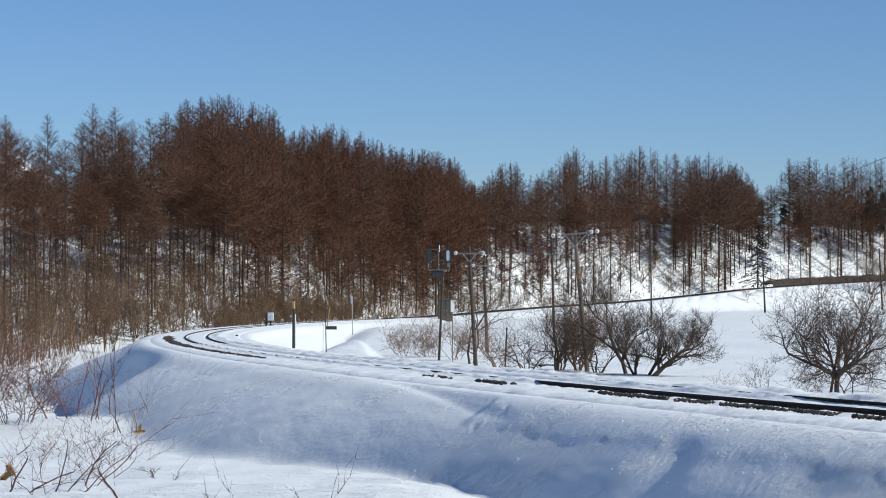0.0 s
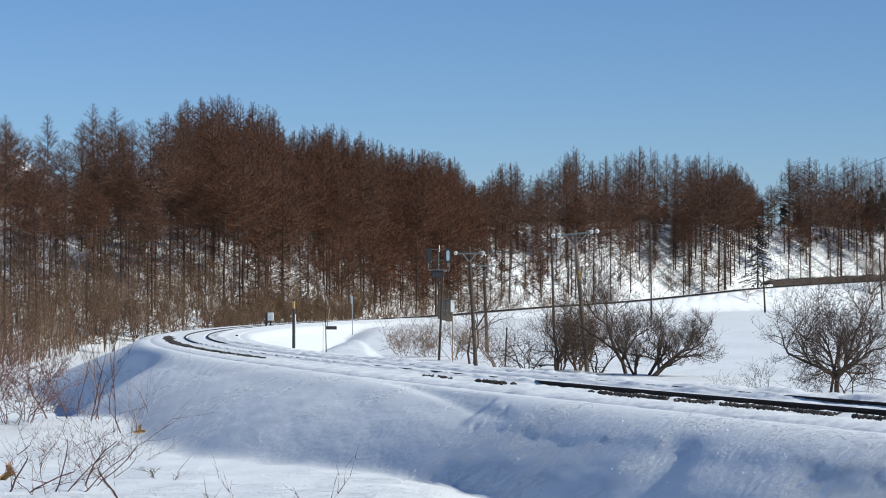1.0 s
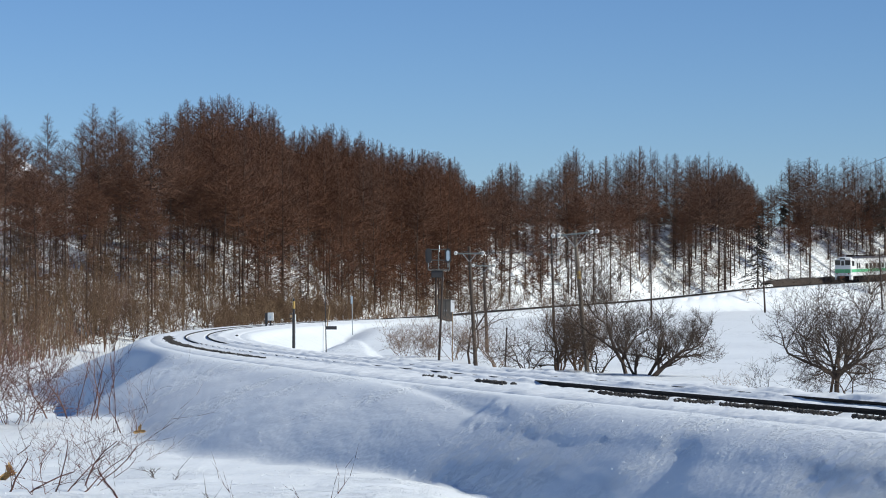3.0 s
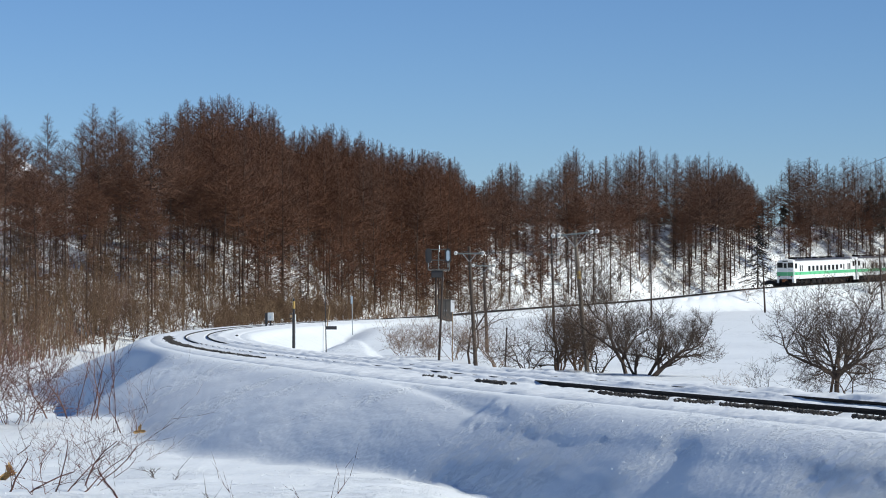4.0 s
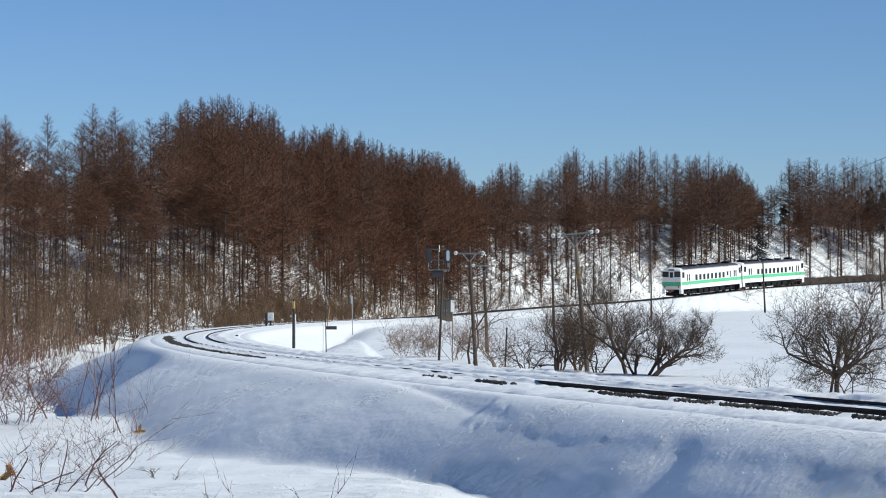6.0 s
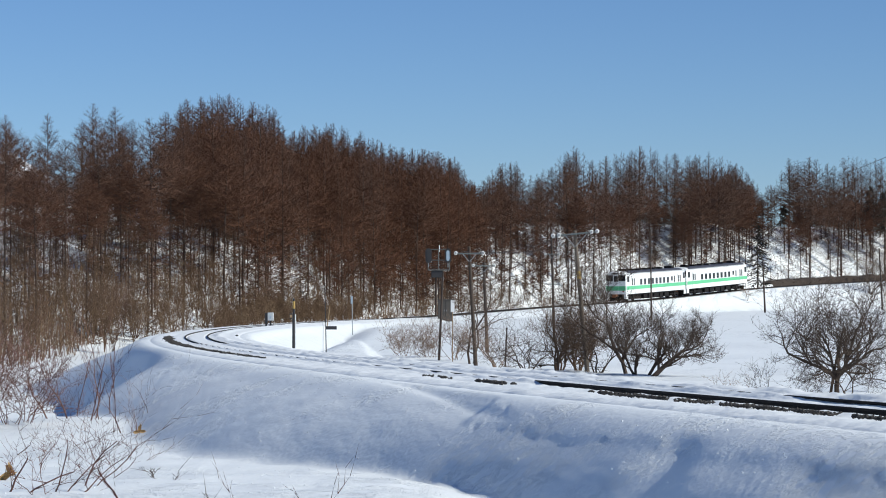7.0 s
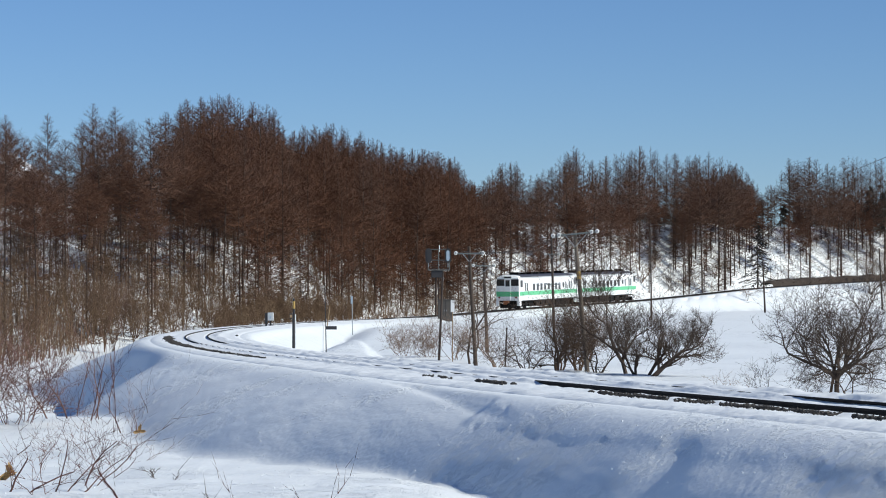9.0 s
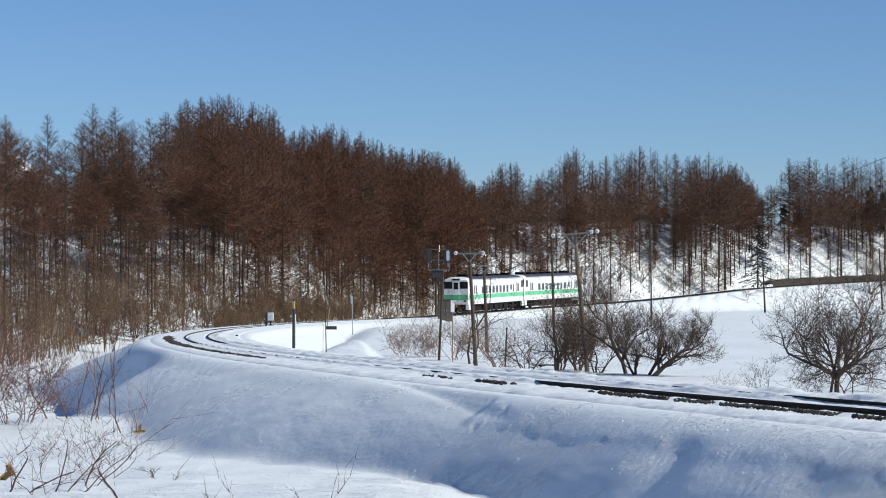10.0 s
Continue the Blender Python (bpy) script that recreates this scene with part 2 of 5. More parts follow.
    h = np.clip(0.5 + 0.5 * (bank - base) / k, 0, 1)
    z = base * (1 - h) + bank * h + k * h * (1 - h)
    cut = base > bank                                     # the line lies in a shallow cutting here
    z = np.where(cut & (al < 5), bank + (z - bank) * smooth((al - 2.4) / 2.6), z)
    z = np.where(al < 1.9, np.minimum(z, hgt - 0.45), z)  # room for the track bed
    return z


def ground_z(x, y):
    return float(ground_rel(np.array([float(x)]), np.array([float(y)]))[0]) + EYE.z


# ---------------------------------------------------------------- ground, track bed, rails
def build_ground():
    ang = np.concatenate([np.linspace(-180, -13, 42)[:-1], np.linspace(-13, 13, 380), np.linspace(13, 180, 42)[1:-1]])
    rad = [1.0]
    while rad[-1] < 4500:
        rad.append(rad[-1] * (1.10 if rad[-1] < 22 else 1.0045 if 25.5 < rad[-1] < 44 else 1.0065 if 44 <= rad[-1] < 68 else 1.0105 if rad[-1] < 110 else 1.0125 if rad[-1] < 520 else 1.15))
    rad = np.array(rad)
    A, R = np.meshgrid(np.radians(ang), rad)
    X, Y = R * np.sin(A), R * np.cos(A)
    Z = ground_rel(X, Y) + EYE.z
    n, m = len(rad), len(ang)
    co = np.stack([X, Y, Z], -1).reshape(-1, 3)
    idx = np.arange(n * m).reshape(n, m)
    q = np.stack([idx[:-1], np.roll(idx, -1, 1)[:-1], np.roll(idx, -1, 1)[1:], idx[1:]], -1).reshape(-1, 4)
    ob = link("ground", [tuple(c) for c in co] + [(0, 0, EYE.z - 1.6)], [tuple(f) for f in q] + [(int(idx[0, (j + 1) % m]), int(idx[0, j]), n * m) for j in range(m)], M["snow"], smooth=True)
    return tagged(ob, "deep sunlit snow over fields, banks and hills", "ground", kind="structure")


ground = build_ground()


def build_rail(lat):
    prof = [(-0.064, -0.153), (-0.064, -0.143), (-0.010, -0.125), (-0.010, -0.045), (-0.033, -0.032), (-0.033, -0.004), (-0.026, 0.0),
            (0.026, 0.0), (0.033, -0.004), (0.033, -0.032), (0.010, -0.045), (0.010, -0.125), (0.064, -0.143), (0.064, -0.153)]
    v, f = [], []
    ss = list(range(S0 + 40, S1, 2))
    for s in ss:
        for u, w in prof:
            v.append(on_track(s, lat + u, w))
    n = len(prof)
    for k in range(len(ss) - 1):
        for j in range(n):
            a, b = k * n + j, k * n + (j + 1) % n
            f.append((a, b, b + n, a + n))
    return tagged(link("rail", v, f, M["rail"]), "dark steel rail half buried in packed snow", "rail", "rails of the line", kind="structure")


for lat in (-0.566, 0.566):
    build_rail(lat)


def build_bed():
    """Snow packed on the track: two wheel grooves, a lumpy far berm, bare shoulders."""
    lats = np.concatenate([np.linspace(-2.75, -1.0, 12)[:-1], np.linspace(-1.0, 1.0, 41)[:-1], np.linspace(1.0, 2.75, 16)])
    ss = np.concatenate([np.arange(S0 + 40, 100, 2.0), np.arange(100, 190, 0.6), np.arange(190, 262, 0.2), np.arange(262, S1, 2.0)])
    v, f = [], []
    S, L = np.meshgrid(ss, lats, indexing="ij")
    lump = wave(S, L * 3, 1.7, 21) * 0.5 + wave(S, L * 4, 0.7, 22) * 0.5
    patchy = 0.65 + 0.5 * wave(S, L * 0.5, 2.6, 33)
    near = smooth((S - 223.5 + 2 * wave(S, L * 0, 9, 23)) / 3)
    cover = smooth((S - 163) / 8) * (1 - near)
    afar = smooth((40 - S) / 40)
    al = np.abs(L)
    h = -0.045 + (0.014 + 0.016 * smooth((S - 150) / 30)) * lump - 0.07 * afar
    h = h + np.where(al < 0.5, 0.012 - 0.02 * near, 0)
    buried = smooth((S - 163) / 8) * (1 - smooth((S - 233.5 + 1.0 * wave(S, L * 0, 5, 24)) / 3))
    h = h - np.where(L < 0, 0.055 + 0.04 * near, 0.05 * (1 - 0.8 * buried)) * np.exp(-((al - 0.48) / 0.06) ** 2)
    h = h + np.where(L < 0, 0.065 * patchy * cover * np.exp(-((al - 0.60) / 0.11) ** 2), 0.075 * (0.45 + 0.55 * patchy) * buried * np.exp(-((al - 0.55) / 0.15) ** 2))
    h = h - 0.035 * buried * np.exp(-((L - 0.25) / 0.09) ** 2) * (1 + 0.5 * wave(S, L * 0, 3, 29))
    h = h - 0.085 * near * np.exp(-((L + 0.70) / 0.12) ** 2)
    h = h + (1 - afar) * (0.085 + 0.045 * lump + 0.04 * wave(S, L * 6, 0.45, 28)) * np.exp(-((L - 1.15) / 0.25) ** 2) * (0.8 + 0.3 * wave(S, L * 0, 7, 26))
    h = h + 0.035 * smooth((L + 2.4) / 0.4) * smooth((-0.75 - L) / 0.2) * 0.5 * wave(S, L * 2, 0.8, 27)
    bare = smooth((S - 124) / 3) * smooth((198 - S) / 3) + smooth((S - 219) / 1) * smooth((227 - S) / 1) + smooth((S - 229) / 3)
    h = h - 0.05 * bare * np.exp(-((L + 1.34) / 0.15) ** 2)
    h = h - 0.13 * smooth((al - 1.9) / 0.8) - 0.35 * smooth((al - 2.3) / 0.45)
    X, Y, Z, A = (np.interp(S, TRACK[:, 0], TRACK[:, i]) for i in (1, 2, 3, 4))
    co = np.stack([X + L * np.cos(A), Y - L * np.sin(A), Z + h], -1).reshape(-1, 3)
    n, m = S.shape
    idx = np.arange(n * m).reshape(n, m)
    q = np.stack([idx[:-1, :-1], idx[1:, :-1], idx[1:, 1:], idx[:-1, 1:]], -1).reshape(-1, 4)
    ob = link("track_bed", [tuple(c) for c in co], [tuple(int(i) for i in k) for k in q], M["bed"], smooth=True)
    return tagged(ob, "trampled snow packed between and beside the rails", "track bed", kind="structure")


build_bed()


# ---------------------------------------------------------------- distant mountain
def build_mountain():
    n, m = 60, 14
    r = random.Random(3)
    v, f = [], []
    for i in range(n):
        u = i / (n - 1)
        x = -900 + 1000 * u
        top = 116 * math.exp(-((x + 440) / 260) ** 2) + 16 * math.sin(u * 17) + 8 * math.sin(u * 41) + r.uniform(-3, 3)
        for j in range(m):
            w = j / (m - 1)
            v.append((x * (1 + 0.1 * w), 2300 + 320 * w, EYE.z - 30 + (top + 30) * w ** 0.8 + 5 * math.sin(i * 1.3 + j * 2.1) * w))
    for i in range(n - 1):
        for j in range(m - 1):
            a = i * m + j
            f.append((a, a + m, a + m + 1, a + 1))
    mm = mat("wooded_mountain", (0.24, 0.26, 0.31), 0.9, scale=0.012, color2=(0.05, 0.045, 0.055), fine=0.05)
    nt = mm.node_tree
    wood = nt.nodes["Principled BSDF"].inputs["Base Color"].links[0].from_socket
    tc, xyz = nt.nodes.new("ShaderNodeTexCoord"), nt.nodes.new("ShaderNodeSeparateXYZ")
    patch, add, ramp, mix = (nt.nodes.new(k) for k in ("ShaderNodeTexNoise", "ShaderNodeMath", "ShaderNodeMapRange", "ShaderNodeMix"))
    patch.inputs["Scale"].default_value = 0.03
    nt.links.new(tc.outputs["Object"], patch.inputs["Vector"])
    nt.links.new(tc.outputs["Object"], xyz.inputs["Vector"])
    add.operation = "MULTIPLY_ADD"
    nt.links.new(patch.outputs["Fac"], add.inputs[0])
    add.inputs[1].default_value = 30.0
    nt.links.new(xyz.outputs["Z"], add.inputs[2])
    ramp.inputs["From Min"].default_value, ramp.inputs["From Max"].default_value = 133, 139
    nt.links.new(add.outputs[0], ramp.inputs["Value"])
    mix.data_type = "RGBA"
    nt.links.new(ramp.outputs["Result"], mix.inputs["Factor"])
    nt.links.new(wood, mix.inputs["A"])
    mix.inputs["B"].default_value = (0.8, 0.81, 0.83, 1)
    nt.links.new(mix.outputs["Result"], nt.nodes["Principled BSDF"].inputs["Base Color"])
    return tagged(link("backdrop", v, f, mm, smooth=True), "distant wooded mountain with snow near its top", "mountain", kind="structure")


build_mountain()

# ---------------------------------------------------------------- larches
SKYLINE = ((0, 214), (35, 248), (60, 256), (84, 262), (132, 240), (160, 205), (205, 212), (228, 228), (250, 232), (290, 214), (335, 176), (390, 172),
           (440, 182), (492, 200), (508, 246), (530, 230), (575, 220), (625, 234), (700, 262), (790, 274), (815, 290), (828, 318), (850, 325),
           (880, 292), (905, 282), (945, 315), (970, 295), (1020, 258), (1045, 280), (1150, 263), (1185, 278), (1255, 272), (1325, 302), (1350, 345),
           (1395, 286), (1450, 280), (1475, 300), (1500, 280), (1580, 290))
UP = Vector((0, 0, 1))


def larch_soup(r, tall, bare, dense, wide, trunk, crown, base=Vector((0, 0, 0)), fat=1.0):
    """A leafless larch: straight tapered trunk, upswept fine limbs, a haze of thin rising twigs."""
    lean = Vector((r.uniform(-0.025, 0.025), r.uniform(-0.025, 0.025), 0))
    n = 6

    def axis(t):
        return base + Vector((0, 0, tall * t)) + lean * tall * t * t
    rb = 0.0056 * tall
    trunk.tube([axis(k / n) - Vector((0, 0, 0.8 if k == 0 else 0)) for k in range(n + 1)], [rb * (1 - k / n) ** 0.8 + 0.012 for k in range(n + 1)], 6)
    # dead snags on the bare part of the trunk, sloping down or level
    for _ in range(int(30 + 260 * bare)):
        t = r.uniform(0.05, bare + 0.12)
        a = r.uniform(0, 6.28)
        p = axis(t)
        q = p + Vector((math.cos(a), math.sin(a), r.uniform(-0.8, 0.6))) * r.uniform(0.6, 2.4)
        (trunk if r.random() < 0.3 else crown).blade(p, q, 0.026 * fat, Vector((r.uniform(-1, 1), r.uniform(-1, 1), 0.4)))
    limbs = int(135 * dense)
    for k in range(limbs):
        t = bare + (0.992 - bare) * ((k + r.random()) / limbs) ** 0.82
        f = (t - bare) / (1 - bare)
        reach = tall * (wide * 1.08 * (1 - f) ** 0.88 + 0.009) * r.uniform(0.6, 1.1) * (0.7 + 0.3 * min(1, f * 4))
        a = r.uniform(0, 6.28)
        rise = 0.06 + 0.45 * f + r.uniform(-0.10, 0.15)
        p = axis(t)
        out = Vector((math.cos(a), math.sin(a), rise)).normalized()
        q = p + out * reach * 0.55
        e = q + (out + Vector((0, 0, 0.22))).normalized() * reach * 0.45
        rr = (0.009 + 0.006 * reach) * fat
        crown.cone(p, q + (q - p) * 0.2, rr)
        crown.blade(q, e, rr * 0.8, Vector((r.uniform(-1, 1), r.uniform(-1, 1), 0.3)))
        for _ in range(int((3 + 8 * reach) * dense) + 2):
            u = r.uniform(0.05, 1.0) ** 0.7
            b = p + (q - p) * (u / 0.55) if u < 0.55 else q + (e - q) * ((u - 0.55) / 0.45)
            d = out * 0.6 + Vector((r.uniform(-1, 1), r.uniform(-1, 1), r.uniform(-0.4, 1.35)))
            crown.blade(b, b + d.normalized() * r.uniform(0.5, 1.0) * min(1.0, 0.22 + 0.45 * reach), (0.021 - 0.012 * f) * fat, Vector((r.uniform(-1, 1), r.uniform(-1, 1), r.uniform(-1, 1))))


def make_larch(seed, bare, dense, wide, twigs):
    trunk, crown = Soup(), Soup()
    larch_soup(random.Random(seed), 15.0, bare, dense, wide, trunk, crown)
    ms = []
    for nm, s, m in (("trunk", trunk, "bark"), ("crown", crown, twigs)):
        me = bpy.data.meshes.new(nm)
        me.from_pydata(s.v, [], s.f)
        me.materials.append(M[m])
        ms.append(me)
    return ms


# tall thin grey-brown larches, dense russet ones, russet ones clothed to the ground
TALL = [make_larch(11 + i, b, d, w, "twig_grey") for i, (b, d, w) in enumerate(((0.34, 0.86, 0.22), (0.40, 0.80, 0.22), (0.46, 0.86, 0.24), (0.52, 0.84, 0.23), (0.58, 0.84, 0.22), (0.64, 0.82, 0.22)))]
RUSSET = [make_larch(31 + i, b, d, w, "twig") for i, (b, d, w) in enumerate(((0.30, 1.05, 0.23), (0.36, 1.05, 0.24), (0.42, 1.05, 0.23), (0.48, 1.05, 0.24), (0.55, 1.0, 0.23), (0.62, 1.0, 0.22)))]
CLOTHED = [make_larch(51 + i, b, d, w, "twig") for i, (b, d, w) in enumerate(((0.10, 1.15, 0.17), (0.14, 1.2, 0.18), (0.18, 1.15, 0.19)))]
LONE = make_larch(61, 0.20, 1.25, 0.27, "twig_grey")


def plant_larch(x, y, z, tall, meshes, turn, label="tall leafless larch with reddish-brown twigs on a snowy slope"):
    e = new("larch_tree")
    e.matrix_world = pose(x, y, z - 0.1, 0, 0, turn) @ Matrix.Scale(tall / 15.0, 4)
    for me in meshes:
        o = new(me.name.split(".")[0], me)
        o.parent = e
    return tagged(e, label, "tree", "larch wood")


def place(px, d):
    """Ground place at a bearing given on a 1568-wide ruler, d metres off."""
    b = math.atan((px - 784) / 4446)
    return d * math.sin(b), d * math.cos(b)


def skyline(px):
    return np.interp(px, [p[0] for p in SKYLINE], [p[1] for p in SKYLINE])


def russet_line(px):
    """How far below the skyline the dense russet larches stop."""
    return np.interp(px, (0, 60, 130, 300, 340, 420, 500, 600, 820, 870, 900, 960, 1000, 1220, 1250, 1330, 1390, 1580), (40, 30, 70, 62, 40, 22, 20, 14, 6, 8, 45, 60, 85, 80, 18, 25, 75, 60))


def wood_spots(seed, count, gap, u0, u1, low, high, drop=0.0):
    """Random standing places on the slopes: arrays of x, y, z, height and bearing, kept under the wood's skyline. drop 1 keeps them to the russet tier."""
    r = np.random.RandomState(seed)
    n = count * 14
    px = r.uniform(-40, 1610, n)
    px = np.where(r.rand(n) < 0.20, r.uniform(150, 840, n), px)
    b = np.arctan((px - 784) / 4446)
    bd = np.degrees(b)
    foot = np.interp(bd, (-10, -6, -3, 0, 5, 10), (186, 212, 252, 297, 382, 438))
    crest = np.interp(bd, (-10, -4, 0, 5, 10), (292, 306, 352, 430, 480))
    d = foot + (crest - foot) * r.uniform(u0, u1, n)
    x, y = d * np.sin(b), d * np.cos(b)
    z = ground_rel(x, y)
    limit = (512 - skyline(px) - drop * russet_line(px)) / 4446 * d - z
    tall = np.minimum(r.uniform(low, high, n), limit * (1.04 - (0.12 + 0.16 * drop) * r.rand(n) ** 1.6))
    keep = []
    for i in range(n):
        if tall[i] < 0.55 * low or (px[i] > 830 and d[i] < foot[i] + 0.1 * (crest[i] - foot[i])) or (gap > 2.1 and 1335 < px[i] < 1362):
            continue
        if all((x[i] - x[j]) ** 2 + (y[i] - y[j]) ** 2 > gap * gap for j in keep):
            keep.append(i)
        if len(keep) >= count:
            break
    return [(x[i], y[i], z[i] + EYE.z, tall[i], px[i]) for i in keep]


def bare_share(px, x, y, z, tall):
    """Share of the height that is bare trunk: the crowns begin about the level of the hill's crest."""
    level = np.interp(px, (0, 330, 430, 560, 620, 840, 990, 1100, 1240), (362, 364, 385, 405, 415, 405, 396, 384, 384))
    return ((512 - level) / 4446 * math.hypot(x, y) + EYE.z - z) / tall


def pick_tier(tier, shares, bare):
    return tier[min(range(len(tier)), key=lambda k: abs(shares[k] - bare))]


TALL_BARE, RUSSET_BARE = (0.34, 0.40, 0.46, 0.52, 0.58, 0.64), (0.30, 0.36, 0.42, 0.48, 0.55, 0.62)


def plant_wood():
    r = random.Random(5)
    for x, y, z, tall, px in wood_spots(5, 175, 3.0, 0.02, 1.02, 15, 21):
        if px < 330 and r.random() < 0.45:
            continue
        bare = bare_share(px, x, y, z, tall) + (r.uniform(0.0, 0.10) if px < 330 else r.uniform(-0.14, 0.06))
        plant_larch(x, y, z, tall, pick_tier(*((RUSSET, RUSSET_BARE) if 330 < px < 840 and r.random() < 0.8 else (TALL, TALL_BARE)), bare), r.uniform(0, 360), "tall slender leafless larch with brown twigs on a snowy slope")
    for x, y, z, tall, px in wood_spots(25, 125, 2.6, 0.02, 0.95, 11, 16, 1.0):
        away = math.hypot(x, y)
        low = (600 < px < 835 or 880 < px < 1000) and away < np.interp(px, (600, 700, 830, 1000), (290, 322, 348, 380)) and r.random() < 0.85
        bare = bare_share(px, x, y, z, tall) + (r.uniform(-0.05, 0.06) if px < 330 else r.uniform(-0.17, 0.04))
        plant_larch(x, y, z, tall, r.choice(CLOTHED) if low else pick_tier(RUSSET, RUSSET_BARE, bare), r.uniform(0, 360))
    x, y = place(84, 262)
    z = ground_z(x, y)
    plant_larch(x, y, z, EYE.z + (512 - 203) / 4446 * 262 - z, LONE, 40, "lone conical leafless larch standing clear of the wood")
    for px, top, away in ((8, 206, 268), (164, 184, 270), (204, 190, 274), (232, 212, 268), (290, 198, 276), (335, 176, 280), (362, 180, 286), (390, 172, 284), (1332, 326, 448), (1344, 344, 452), (1358, 338, 456), (1371, 330, 452), (1350, 352, 446)):
        x, y = place(px, away)
        z = ground_z(x, y)
        plant_larch(x, y, z, EYE.z + (512 - top) / 4446 * away - z, TALL[r.choice((2, 3))], r.uniform(0, 360), "tall conical leafless larch rising over the wood")
    # the crowd of larches behind, one joined wood
    trunk, russet, grey = Soup(), Soup(), Soup()
    for x, y, z, tall, px in wood_spots(6, 330, 1.8, 0.45, 1.5, 11, 16, 1.0):
        if px < 310 and r.random() < 0.15:
            continue
        larch_soup(r, tall, min(0.72, max(0.25, bare_share(px, x, y, z, tall) + r.uniform(-0.10, 0.05))), 0.50, 0.23, trunk, russet, Vector((x, y, z - 0.1)), 1.45)
    for x, y, z, tall, px in wood_spots(18, 330, 1.9, 0.55, 1.6, 13, 19):
        if r.random() < (0.85 if px < 310 else 0.0):
            continue
        larch_soup(r, tall, min(0.72, max(0.3, bare_share(px, x, y, z, tall) + r.uniform(-0.12, 0.04))), 0.42, 0.23, trunk, russet if 330 < px < 840 else grey, Vector((x, y, z - 0.1)), 1.5)
    for x, y, z, tall, px in wood_spots(8, 300, 1.7, 0.03, 0.80, 11, 16, 1.0):
        if 600 < px < 1000 or (430 < px <= 600 and r.random() < 0.5):
            larch_soup(r, tall, 0.15 if 640 < px < 835 or px > 885 else 0.40, 0.60, 0.19, trunk, russet, Vector((x, y, z - 0.1)), 1.5)
    for x, y, z, tall, px in wood_spots(28, 220, 2.0, 0.15, 1.1, 12, 18, 0.4):
        if 840 < px < 1345:
            larch_soup(r, tall, min(0.70, max(0.25, bare_share(px, x, y, z, tall) + r.uniform(-0.08, 0.06))), 0.42, 0.22, trunk, russet if r.random() < 0.5 else grey, Vector((x, y, z - 0.1)), 1.5)
    e = tagged(new("far_wood"), "crowded leafless larches on the hill and over its crest", "woods", kind="stuff")
    link("trunks", trunk.v, trunk.f, M["bark"], e)
    link("russet_crowns", russet.v, russet.f, M["twig"], e)
    link("grey_crowns", grey.v, grey.f, M["twig_grey"], e)


plant_wood()


# ---------------------------------------------------------------- undergrowth of the wood
def shrub_soup(r, tall, soup, base, wide=0.35):
    """A bare shrub: a few stems from one stool, with side twigs that sweep up."""
    for _ in range(r.randint(3, 6)):
        a = r.uniform(0, 6.28)
        k = r.uniform(0.1, 1) * wide
        d = Vector((math.cos(a) * k, math.sin(a) * k, 1)).normalized()
        h = tall * r.uniform(0.6, 1.0)
        mid = base + d * h * 0.5 + Vector((r.uniform(-0.12, 0.12), r.uniform(-0.12, 0.12), 0)) * h * 0.3
        tip = mid + (d + UP * 0.25).normalized() * h * 0.5
        rad = 0.010 + 0.0055 * h
        soup.cone(base, mid + (mid - base) * 0.35, rad)
        soup.cone(mid, tip, rad * 0.65)
        for _ in range(7 + int(2.2 * h)):
            t = r.uniform(0.2, 0.97)
            p = base + (mid - base) * (t / 0.5) if t < 0.5 else mid + (tip - mid) * ((t - 0.5) / 0.5)
            b = r.uniform(0, 6.28)
            q = p + Vector((math.cos(b), math.sin(b), r.uniform(0.5, 1.8))).normalized() * h * r.uniform(0.14, 0.40) * (1.2 - t)
            soup.cone(p, q, 0.0125)
            for _ in range(4):
                u = p + (q - p) * r.uniform(0.25, 1)
                w = Vector((r.uniform(-1, 1), r.uniform(-1, 1), r.uniform(0.0, 1.7))).normalized()
                soup.blade(u, u + w * r.uniform(0.2, 0.75), 0.011, Vector((r.uniform(-1, 1), r.uniform(-1, 1), r.uniform(-1, 1))))


